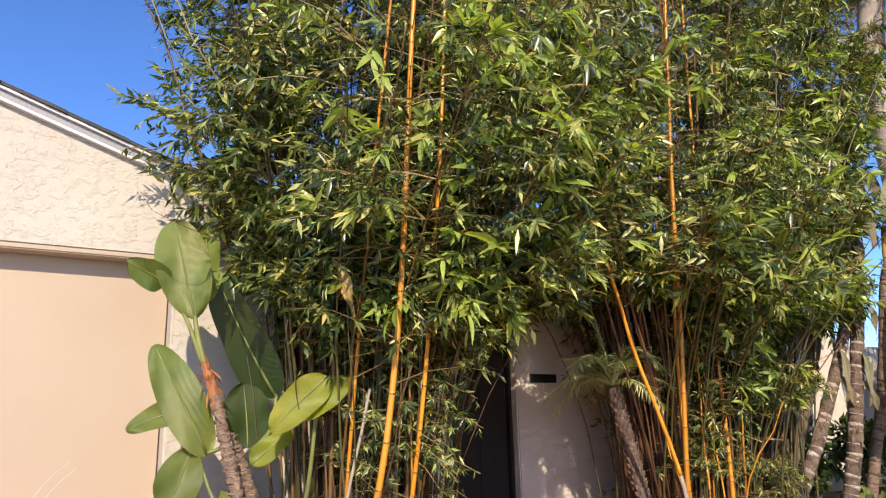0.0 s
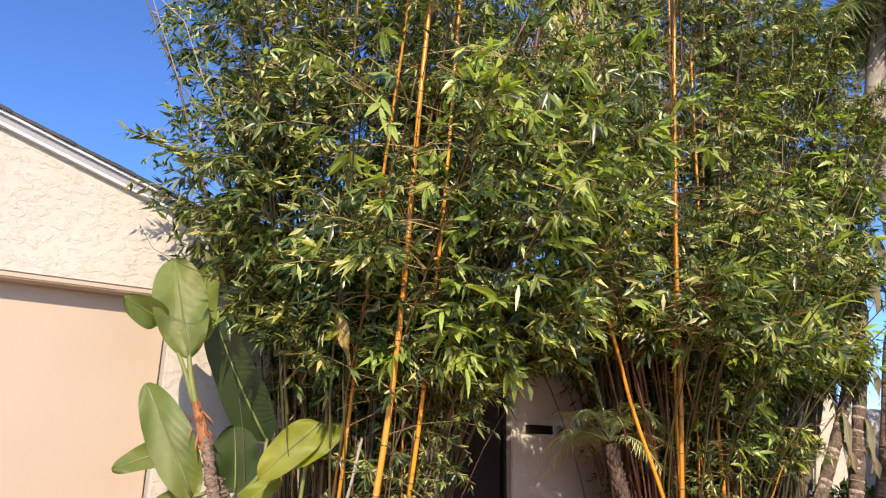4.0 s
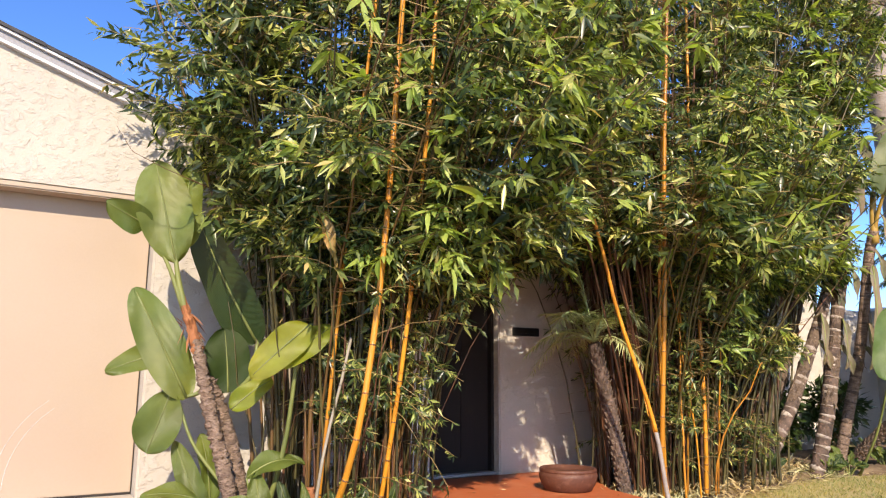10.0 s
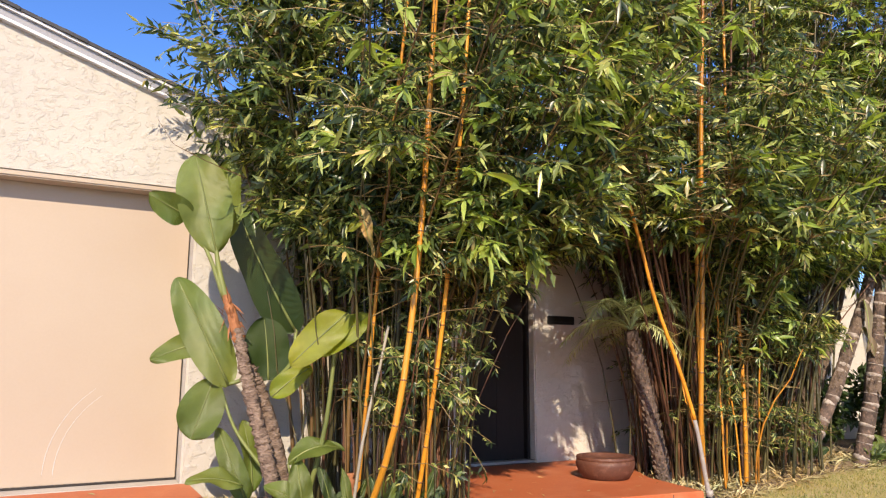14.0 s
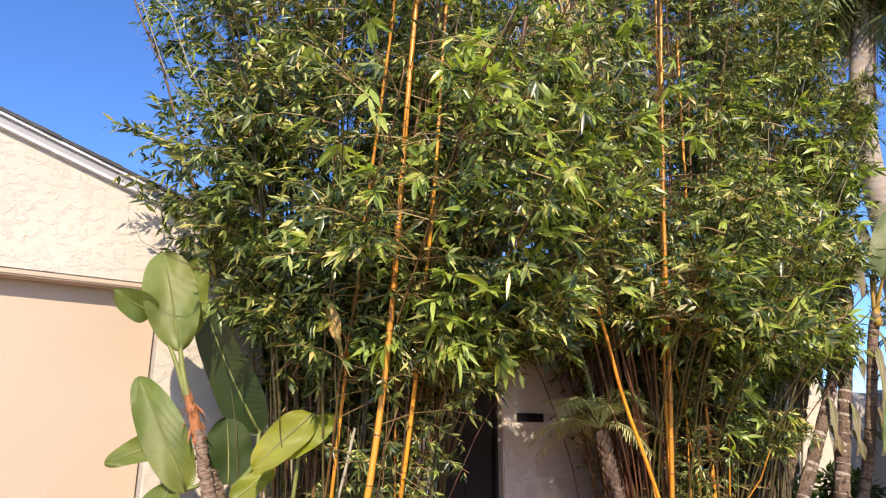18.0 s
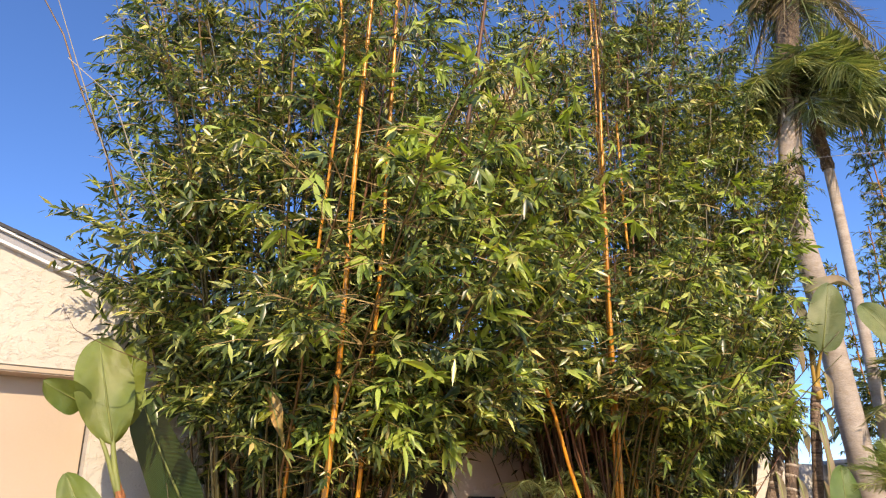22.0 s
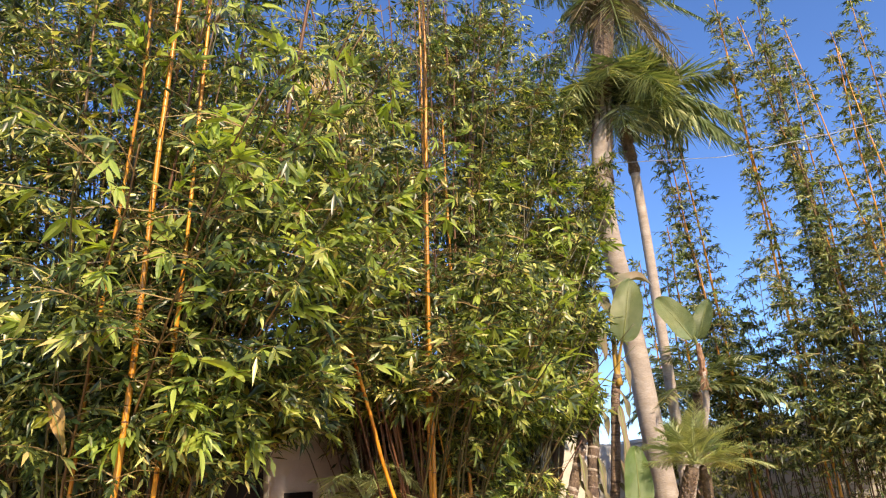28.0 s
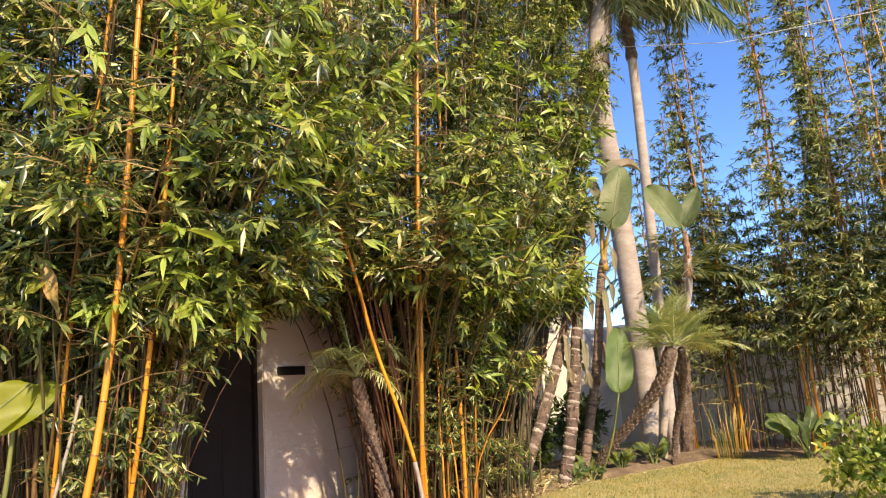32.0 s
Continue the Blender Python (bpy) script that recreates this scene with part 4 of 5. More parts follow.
# ---- paddle-leaved plants ----
def paddle_leaf(name, parent, base, tip, width, face, mat, bow=0.08, fold=0.25, label="", wave=0.02, seed=0, point=0.75):
    """A broad leaf from its base to its tip: a rib, two raised halves, a wavy edge; face: the side that it shows."""
    base, tip, face = (np.array(v, float) for v in (base, tip, face))
    d = tip - base
    length = np.linalg.norm(d)
    d /= length
    side = np.cross(face, d)
    side /= np.linalg.norm(side)
    out = np.cross(d, side)
    nu, nv = 16, 8
    bm = bmesh.new()
    uv = bm.loops.layers.uv.new("UVMap")
    grid = []
    for i in range(nu + 1):
        u = (1 - math.cos(math.pi * i / nu)) / 2
        w = width / 2 * max(1 - abs(2 * min(max(u, 0.004), 0.998) ** point - 1) ** 2.3, 0.0) ** 0.52
        row = []
        for j in range(nv + 1):
            v = j / nv * 2 - 1
            lift = fold * abs(v) * w + wave * math.sin(9 * u + 2.2 * v + seed) * abs(v) + bow * length * 4 * u * (1 - u) * 0.6 - 0.10 * length * u**3 * bow * 4
            row.append(bm.verts.new(base + d * length * u + side * v * w + out * lift))
        grid.append(row)
    for i in range(nu):
        for j in range(nv):
            f = bm.faces.new((grid[i][j], grid[i][j + 1], grid[i + 1][j + 1], grid[i + 1][j]))
            f.smooth = True
            for loop, (a, b) in zip(f.loops, ((i, j), (i, j + 1), (i + 1, j + 1), (i + 1, j))):
                loop[uv].uv = (b / nv, (1 - math.cos(math.pi * a / nu)) / 2 + 0.12 * abs(b / nv - 0.5))
    leaf = part(name, bm, mat, parent, label)
    rib = [base + d * length * u + out * (0.002 + bow * length * 4 * u * (1 - u) * 0.6 - 0.10 * length * u**3 * bow * 4) for u in np.linspace(0, 0.96, 9)]
    rib_ob = tube_part("midrib", rib, np.linspace(0.008, 0.002, 9) * (0.5 + length), GREEN_STALK, None, "", 5)
    rib_ob.parent = leaf
    return leaf


def stalk(parent, points, r0, r1, mat=None):
    return tube_part("leaf_stalk", smooth_line(points, 10), np.linspace(r0, r1, 10), mat or GREEN_STALK, parent, "", 7)


def shaggy_trunk(parent, points, r0, r1, mat, label, seed, rings=22):
    """A trunk of stacked leaf bases: uneven collars along a leaning line."""
    r = np.random.default_rng(seed)
    line = smooth_line(points, rings * 3)
    radii = np.linspace(r0, r1, rings * 3)
    radii *= np.tile([1.03, 1.0, 0.97], rings) * r.uniform(0.93, 1.08, rings * 3)
    v, f = tube(line, radii, 11)
    v = v + r.normal(0, 0.006, v.shape)
    trunk = part("trunk", mesh_from("trunk", v, f, mat, True), mat, parent, label)
    return trunk


def ragged_sheath(parent, points, r0, r1, mat, label, seed):
    """Torn fibrous leaf bases round a stem: an uneven sleeve with split, curling strips."""
    r = np.random.default_rng(seed)
    line = smooth_line(points, 14)
    v, f = tube(line, np.linspace(r0, r1, 14) * r.uniform(0.85, 1.15, 14), 9)
    pieces = [(v + r.normal(0, 0.004, v.shape), f)]
    for k in range(16):
        i = int(r.integers(1, 11))
        a = r.uniform(0, 6.28)
        d = np.array([math.cos(a), math.sin(a), 0.0])
        p = line[i] + d * r0 * 0.85
        t = (line[i + 1] - line[i]) / np.linalg.norm(line[i + 1] - line[i])
        m = turn_to(t * r.choice([1.0, -1.0]) + d * r.uniform(0.1, 0.5), d)
        pieces.append((leaf_shape(r.uniform(0.07, 0.16), r.uniform(0.012, 0.03), 0.03, 0.004) @ m.T + p, LEAF_FACES))
    v, f = joined(pieces)
    return part("leaf_sheath", mesh_from("leaf_sheath", v, f, mat), mat, parent, label)


V = (-0.35, -1.0, 0.25)
bird = thing("bird_of_paradise", (0.45, -0.9, -0.2), "large bird of paradise plant with shaggy trunk by the garage", "plant")
shaggy_trunk(bird, [(0.47, -0.92, -0.24), (0.40, -0.88, 0.15), (0.28, -0.85, 0.58), (0.17, -0.80, 1.06)], 0.056, 0.036, BARK, "brown shaggy trunk", 3, 34)
shaggy_trunk(bird, [(0.58, -0.76, -0.24), (0.48, -0.75, 0.25), (0.36, -0.75, 0.62), (0.27, -0.75, 0.82)], 0.060, 0.038, BARK, "brown shaggy trunk", 4, 28)
ragged_sheath(bird, [(0.185, -0.80, 0.98), (0.155, -0.79, 1.08), (0.12, -0.77, 1.20), (0.09, -0.76, 1.28)], 0.040, 0.026, RUST_FIBRE, "rusty brown dry sheath", 12)
stalk(bird, [(0.11, -0.76, 1.22), (0.05, -0.75, 1.42), (0.01, -0.75, 1.62)], 0.024, 0.014)
stalk(bird, [(0.09, -0.75, 1.25), (-0.03, -0.74, 1.55), (-0.18, -0.72, 1.80)], 0.018, 0.008)
paddle_leaf("leaf", bird, (0.02, -0.75, 1.56), (-0.16, -0.80, 2.20), 0.34, V, PADDLE_LEAF, 0.05, 0.22, "broad upright green leaf", 0.035, 1, 1.12)
paddle_leaf("leaf", bird, (0.04, -0.70, 1.66), (0.10, -0.62, 2.24), 0.22, (0.3, -1, 0.1), PADDLE_LEAF, 0.05, 0.3, seed=2)
paddle_leaf("leaf", bird, (-0.17, -0.74, 1.79), (-0.43, -0.84, 1.89), 0.19, (-0.2, -1, -0.3), PADDLE_LEAF, 0.12, 0.25, "torn leaf tip", seed=3)
stalk(bird, [(0.44, -0.72, 0.7), (0.60, -0.62, 0.85), (0.64, -0.57, 1.08)], 0.02, 0.012)
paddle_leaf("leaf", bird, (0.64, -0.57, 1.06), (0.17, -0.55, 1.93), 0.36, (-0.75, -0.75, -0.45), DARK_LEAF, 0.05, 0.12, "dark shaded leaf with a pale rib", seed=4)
stalk(bird, [(0.22, -0.82, 0.86), (0.23, -0.76, 0.74), (0.15, -0.72, 0.70)], 0.018, 0.012)
paddle_leaf("leaf", bird, (0.15, -0.72, 0.69), (-0.22, -0.76, 1.38), 0.28, (-0.1, -1, 0.1), PADDLE_LEAF, 0.04, 0.10, "oval green leaf with fine cross ribs", seed=5, point=0.9)
paddle_leaf("leaf", bird, (0.06, -0.70, 1.0), (-0.34, -0.66, 0.86), 0.17, (-0.2, -1, 0.3), PADDLE_LEAF, 0.1, 0.2, seed=6)
stalk(bird, [(0.62, -0.85, -0.2), (0.72, -1.0, 0.4), (0.74, -1.12, 1.0)], 0.02, 0.012)
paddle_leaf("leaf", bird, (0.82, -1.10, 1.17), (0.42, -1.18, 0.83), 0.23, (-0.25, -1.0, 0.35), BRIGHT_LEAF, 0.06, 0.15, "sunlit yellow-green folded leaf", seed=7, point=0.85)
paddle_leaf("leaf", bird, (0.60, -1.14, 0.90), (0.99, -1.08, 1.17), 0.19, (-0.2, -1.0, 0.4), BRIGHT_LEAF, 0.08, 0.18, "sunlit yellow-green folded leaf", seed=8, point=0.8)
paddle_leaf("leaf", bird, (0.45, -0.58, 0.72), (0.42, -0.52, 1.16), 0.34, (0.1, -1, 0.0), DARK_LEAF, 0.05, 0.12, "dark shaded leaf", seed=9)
paddle_leaf("leaf", bird, (0.40, -0.86, 0.62), (0.66, -0.88, 0.82), 0.15, (0.0, -1, 0.6), BRIGHT_LEAF, 0.2, 0.2, seed=10)
stalk(bird, [(0.42, -0.86, 0.1), (0.2, -0.78, 0.4), (0.10, -0.72, 0.68)], 0.014, 0.009)
paddle_leaf("leaf", bird, (0.06, -0.70, 0.74), (-0.06, -0.66, 0.35), 0.28, (-0.3, -1, 0.2), PADDLE_LEAF, 0.05, 0.2, "hanging square-ended leaf", seed=11, point=1.15)
paddle_leaf("leaf", bird, (0.25, -0.80, 0.06), (-0.10, -0.82, 0.13), 0.15, (0.0, -0.6, 0.8), PADDLE_LEAF, 0.15, 0.2, seed=12)
paddle_leaf("leaf", bird, (0.30, -0.72, -0.05), (0.10, -0.68, 0.42), 0.15, (-0.3, -1, 0.2), PADDLE_LEAF, 0.1, 0.2, seed=13)
paddle_leaf("leaf", bird, (0.34, -0.70, 0.0), (0.28, -0.64, 0.46), 0.14, (0.3, -1, 0.2), PADDLE_LEAF, 0.1, 0.2, seed=14)
paddle_leaf("leaf", bird, (0.50, -0.95, 0.20), (0.87, -0.98, 0.30), 0.17, (0.0, -0.6, 0.9), PADDLE_LEAF, 0.3, 0.2, "young arching leaf", seed=15)
paddle_leaf("leaf", bird, (0.60, -0.98, -0.10), (0.53, -1.02, 0.24), 0.15, (-0.2, -1, 0.2), PADDLE_LEAF, 0.1, 0.25, seed=16)
paddle_leaf("leaf", bird, (0.56, -0.98, -0.05), (0.34, -1.02, 0.08), 0.15, (-0.2, -0.8, 0.6), PADDLE_LEAF, 0.2, 0.2, seed=17)
paddle_leaf("leaf", bird, (0.58, -1.0, -0.12), (0.42, -1.06, -0.02), 0.10, (-0.2, -0.8, 0.6), PADDLE_LEAF, 0.2, 0.2, seed=18)
stalk(bird, [(0.52, -0.9, -0.2), (0.54, -0.94, 0.0), (0.50, -0.95, 0.2)], 0.010, 0.007)

r = np.random.default_rng(21)
under_plant = thing("broadleaf_seedling", (1.0, -1.2, -0.2), "low broad-leaved plants under the bamboo canes", "plant")
for k in range(15):
    x, y = 0.62 + 0.058 * k + r.uniform(-0.05, 0.05), -1.2 + r.uniform(-0.12, 0.25)
    a = r.uniform(-2.6, -0.4)
    h = r.uniform(0.05, 0.28)
    b = np.array([x, y, -0.2 + h * 0.4])
    t = b + np.array([math.cos(a) * 0.16, math.sin(a) * 0.12, 0.16 + h * 0.5])
    stalk(under_plant, [(x, y + 0.02, -0.24), tuple(b)], 0.006, 0.004)
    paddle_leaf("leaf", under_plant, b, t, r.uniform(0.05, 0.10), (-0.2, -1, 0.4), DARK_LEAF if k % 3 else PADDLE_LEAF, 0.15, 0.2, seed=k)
stump = thing("plant_stump", (0.86, -1.15, -0.2), "shaggy brown stump among dry leaves", "plant")
shaggy_trunk(stump, [(0.84, -1.12, -0.25), (0.86, -1.12, -0.05), (0.85, -1.10, 0.14)], 0.055, 0.04, RUST_FIBRE, "", 8, 8)
sheath = thing("dry_culm_sheath", (0.68, -1.6, 1.8), "tan dry sheath hanging in the bamboo", "dry leaf")
paddle_leaf("blade", sheath, (0.64, -1.62, 1.84), (0.77, -1.64, 1.48), 0.075, (0.2, -1, 0.1), TAN_LEAF, 0.06, 0.5, seed=2)
paddle_leaf("blade", sheath, (0.68, -1.63, 1.70), (0.59, -1.66, 1.61), 0.055, (0.2, -1, 0.4), BRIGHT_LEAF, 0.1, 0.3, "yellowed leaf", seed=3)
stone = bmesh.new()
bmesh.ops.create_icosphere(stone, subdivisions=2, radius=0.075)
for v in stone.verts:
    v.co = Vector((0.50 + v.co.x * 1.2, -1.12 + v.co.y, -0.17 + v.co.z * 0.8)) + 0.02 * noise.noise_vector(v.co * 9)
tagged(part("stone", stone, GREY_CONCRETE, smooth=True), "small grey stone at the foot of the plant", "stone")


# ---- palms ----
def feather(parent, base, heading, rise, length, droop, leaflet, count, mat, seed, name="frond", width=0.028, flat=1.0, bare=0.12, sag=0.22, spread=0.3):
    """One feather frond: an arching rib with folded leaflets along both sides."""
    r = np.random.default_rng(seed)
    u = np.linspace(0, 1, 10)
    hd = np.array([math.cos(heading), math.sin(heading), 0.0])
    line = np.array(base) + np.outer(u * length * math.cos(rise), hd) + np.outer(u * length * math.sin(rise) - droop * length * u**2.2, (0, 0, 1))
    pieces = [tube(line, np.linspace(0.012, 0.003, 10) * (0.5 + length * 0.4), 4)]
    tang = np.gradient(line, axis=0)
    for k in range(count):
        q = bare + (1 - bare) * (k + 0.5) / count
        i = min(int(q * 9), 8)
        p = line[i] + (line[i + 1] - line[i]) * (q * 9 - i)
        t = tang[i] / np.linalg.norm(tang[i])
        side = np.cross(t, (0, 0, 1.0))
        side /= np.linalg.norm(side) + 1e-9
        ln = leaflet * (0.55 + 0.9 * math.sin(math.pi * min(q * 0.9 + 0.12, 1.0))) * r.uniform(0.85, 1.1)
        for sgn in (1, -1):
            d = t * r.uniform(0.55, 0.9) + side * sgn * flat + np.array([0, 0, r.uniform(-spread, spread * 0.8)])
            m = turn_to(d, np.array([0.1, 0.1, 1.0]) + r.normal(0, 0.2, 3))
            pieces.append((leaf_shape(ln, width * (0.8 + ln), -sag * ln, 0.15 * width) @ m.T + p, LEAF_FACES))
    v, f = joined(pieces)
    return part(name, mesh_from(name, v, f, mat), mat, parent)


def ringed_trunk(parent, points, r0, r1, rings, mat, scar, label=""):
    line = smooth_line(points, 40)
    part_r = np.linspace(r0, r1, 40)
    trunk = tube_part("trunk", line, part_r, mat, parent, label, 12)
    for k in range(rings):
        i = (k + 0.5 + 0.22 * math.sin(k * 4.1)) / rings * 38
        a, b = int(i), i - int(i)
        p, q = line[a] + (line[a + 1] - line[a]) * b, line[a + 1] - line[a]
        q = q / np.linalg.norm(q)
        rr = part_r[a] * 1.07
        h = 0.012 + 0.006 * math.sin(k * 2.3)
        sway = np.array([0, 0, 0.006 * math.sin(k * 1.7)])
        ring = tube([p - q * h, p - q * h * 0.4 + sway, p + q * h * 0.5 + sway, p + q * h], [rr * 0.93, rr * 0.985, rr, rr * 0.93], 12)
        part("ring_scar", mesh_from("ring_scar", *ring, scar, True), scar, parent)
    return trunk


def knobby_trunk(parent, points, r0, r1, knobs, seed, mat=BOOT, knob=BARK):
    """A trunk studded with old leaf bases in spirals."""
    r = np.random.default_rng(seed)
    line = smooth_line(points, 24)
    tube_part("trunk", line, np.linspace(r0, r1, 24), mat, parent, "dark trunk studded with leaf bases", 10)
    pieces = []
    tang = np.gradient(line, axis=0)
    for k in range(knobs):
        q = (k + 0.5) / knobs * 22
        i = int(q)
        p, t = line[i] + (line[i + 1] - line[i]) * (q - i), tang[i] / np.linalg.norm(tang[i])
        u = np.cross(t, (0.3, 0.9, 0.1))
        u /= np.linalg.norm(u)
        w = np.cross(t, u)
        a = k * 2.4
        d = u * math.cos(a) + w * math.sin(a)
        rr = r0 + (r1 - r0) * q / 22
        s = p + d * rr * 0.85
        e = s + d * rr * r.uniform(0.2, 0.45) + t * rr * 0.5
        pieces.append(tube([s, (s + e) / 2, e], np.array([rr * 0.26, rr * 0.2, rr * 0.1]) * r.uniform(0.7, 1.3), 5))
    v, f = joined(pieces)
    tagged(part("leaf_base", mesh_from("leaf_base", v, f, knob), knob, parent, "brown cut leaf base"), kind="stuff")


r = np.random.default_rng(31)
pygmy = thing("pygmy_date_palm", (4.0, -0.78, -0.2), "small date palm before the entry wall", "palm", "small date palms")
knobby_trunk(pygmy, [(4.0, -0.76, -0.28), (3.92, -0.75, 0.15), (3.80, -0.75, 0.62), (3.66, -0.75, 1.14)], 0.062, 0.058, 190, 1, RING_DARK, BOOT)
for k in range(15):
    a = k * 2.4
    feather(pygmy, (3.65, -0.75, 1.16), a, r.uniform(0.35, 1.4), r.uniform(0.55, 0.8), r.uniform(0.4, 0.8), 0.15, 40, FROND, 40 + k, width=0.009, sag=0.3)
for a, up in ((3.3, 0.95), (-0.4, 1.0), (-0.9, 1.15), (2.2, 1.4)):
    feather(pygmy, (3.65, -0.76, 1.17), a, up, 0.95, 0.75 if up < 1.3 else 0.2, 0.17, 46, FROND, 60 + int(10 * a), width=0.010, sag=0.35)
lean = thing("leaning_date_palm", (7.67, -0.6, -0.25), "leaning date palm with knobbly trunk over the lawn", "palm", "small date palms")
knobby_trunk(lean, [(7.70, -0.55, -0.30), (7.67, -0.85, 0.05), (7.62, -1.25, 0.38), (7.50, -1.80, 0.86), (7.44, -2.05, 1.28)], 0.052, 0.075, 300, 2)
knobby_trunk(lean, [(8.75, -1.25, -0.28), (8.68, -1.4, 0.3), (8.3, -1.75, 0.85), (7.78, -2.02, 1.27)], 0.042, 0.048, 130, 3)
for k in range(34):
    a = k * 2.4
    feather(lean, (7.48 + 0.22 * (k % 2), -2.06, 1.32), a, r.uniform(0.15, 1.35), r.uniform(0.5, 0.85), r.uniform(0.1, 0.35), 0.19, 40, FROND, 80 + k, width=0.013, sag=0.10, spread=0.35, flat=0.75, bare=0.2)

for k, (pts, r0, r1, n, label) in enumerate((
    ([(5.85, -0.75, -0.25), (6.35, -0.85, 0.55), (6.68, -0.95, 1.25), (6.93, -1.0, 1.8), (7.05, -1.1, 2.65)], 0.068, 0.056, 26, "slender ringed trunk leaning toward the lawn"),
    ([(6.60, -0.9, -0.25), (6.76, -1.0, 0.5), (6.90, -1.05, 1.2), (7.06, -1.1, 2.0), (7.18, -1.15, 3.1)], 0.078, 0.064, 27, "dark ringed trunk with pale scars"),
    ([(7.25, -0.75, -0.25), (7.33, -0.88, 0.4), (7.45, -1.03, 1.2), (7.48, -1.2, 2.2), (7.46, -1.3, 2.5)], 0.062, 0.054, 18, "red-brown ringed trunk with large leaves"),
    ([(6.05, -0.5, -0.25), (6.3, -0.5, 0.2), (6.74, -0.5, 1.0), (7.18, -0.5, 1.9), (7.4, -0.5, 2.7)], 0.11, 0.085, 0, "dark leaning plant trunk in shade"),
)):
    plant = thing("bird_of_paradise", pts[0], label, "plant", "tall birds of paradise")
    if n:
        ringed_trunk(plant, pts, r0, r1, n, (RING_DARK, RING_DARK, BARK)[k], (RING_PALE, RING_PALE, RING_DARK)[k], label)
    else:
        shaggy_trunk(plant, pts, r0, r1, BOOT, label, 60 + k)
    if n:
        ragged_sheath(plant, pts[1:4], r0 * 0.97, r1 * 1.02, BOOT, "torn dry fibres on the trunk", 90 + k)
        for j in range(4):
            p = np.array(pts[2 + j % 3]) + (0.02 * j, -r0, 0.1 * j)
            paddle_leaf("dry_leaf", plant, p, p + np.array([0.10 - 0.06 * j, -0.06, -0.32 - 0.08 * j]), 0.07, (-0.5, -1, 0.1), DRY_LEAF, 0.15, 0.6, "hanging torn dry leaf", seed=j)
    top = np.array(pts[-1])
    tube_part("leaf_sheath", smooth_line([tuple(top - (0, 0, 0.15)), tuple(top + (0, 0, 0.15)), tuple(top + (0.01, -0.02, 0.45))], 8), np.linspace(0.045, 0.03, 8), STALK if k == 2 else BOOT, plant, "fibrous leaf sheath", 8)
    for j in range({0: 3, 1: 4, 2: 0, 3: 2}[k]):
        a = 0.9 + j * 1.9 + k
        m = top + np.array([0.10 * math.cos(a), 0.10 * math.sin(a), 0.42 + 0.05 * j])
        t = m + np.array([0.30 * math.cos(a), 0.22 * math.sin(a), -r.uniform(0.35, 0.75)])
        stalk(plant, [tuple(top), tuple(top + (0.03, 0, 0.3)), tuple(m)], 0.02, 0.011, GREEN_STALK)
        paddle_leaf("leaf", plant, m, t, 0.15, (-0.5, -1, 0.2), DARK_LEAF if j % 2 else DRY_LEAF, 0.25, 0.5, "drooping dark torn leaf", seed=j + k)
    if k == 2:
        stalk(plant, [tuple(top), (7.43, -1.38, 2.7), (7.36, -1.5, 2.9)], 0.03, 0.014, STALK)
        paddle_leaf("leaf", plant, (7.36, -1.5, 2.86), (7.34, -1.75, 3.62), 0.40, (-0.9, -0.7, 0.0), GREY_LEAF, 0.06, 0.3, "large upright dark leaf", seed=4)
        paddle_leaf("leaf", plant, (7.3, -1.48, 3.55), (7.75, -1.85, 3.62), 0.18, (-0.5, -1, 0.9), DRY_LEAF, 0.25, 0.9, "curled dry grey leaf", seed=5)
        paddle_leaf("leaf", plant, (7.45, -1.25, 2.1), (7.30, -1.30, 1.15), 0.10, (-0.5, -1, 0.1), DRY_LEAF, 0.05, 0.4, "hanging dry leaf", seed=6)
        paddle_leaf("leaf", plant, (7.04, -1.52, 0.82), (7.06, -1.58, 1.58), 0.33, (-0.8, -0.8, 0.0), FRESH_LEAF, 0.04, 0.12, "upright fresh leaf", seed=7)
        stalk(plant, [(7.25, -1.0, -0.22), (7.15, -1.3, 0.3), (7.04, -1.52, 0.84)], 0.016, 0.010)

second = thing("bird_of_paradise", (8.85, -1.1, -0.2), "bird of paradise with thin bare stem and two upright leaves", "plant", "tall birds of paradise")
tube_part("trunk", smooth_line([(8.85, -1.0, -0.25), (8.92, -1.3, 1.0), (8.98, -1.68, 2.0), (8.9, -1.80, 2.55)], 24), np.linspace(0.055, 0.042, 24), GREY_TRUNK, second, "thin grey bare stem", 9)
ragged_sheath(second, [(8.93, -1.76, 2.3), (8.9, -1.80, 2.6), (8.82, -1.84, 2.92)], 0.058, 0.034, PINK_SHEATH, "pinkish brown dry sheath", 13)
stalk(second, [(8.86, -1.82, 2.8), (8.8, -1.82, 2.98), (8.76, -1.80, 3.05)], 0.03, 0.016)
paddle_leaf("leaf", second, (8.76, -1.80, 2.98), (8.50, -1.52, 3.60), 0.38, (-0.8, -0.9, -0.1), GREY_LEAF, 0.06, 0.35, "broad upright grey-green leaf", seed=1, point=1.0)
paddle_leaf("leaf", second, (8.82, -1.86, 2.98), (8.85, -2.10, 3.50), 0.25, (-1.0, -0.3, 0.1), GREY_LEAF, 0.06, 0.35, "broad upright grey-green leaf", seed=2)

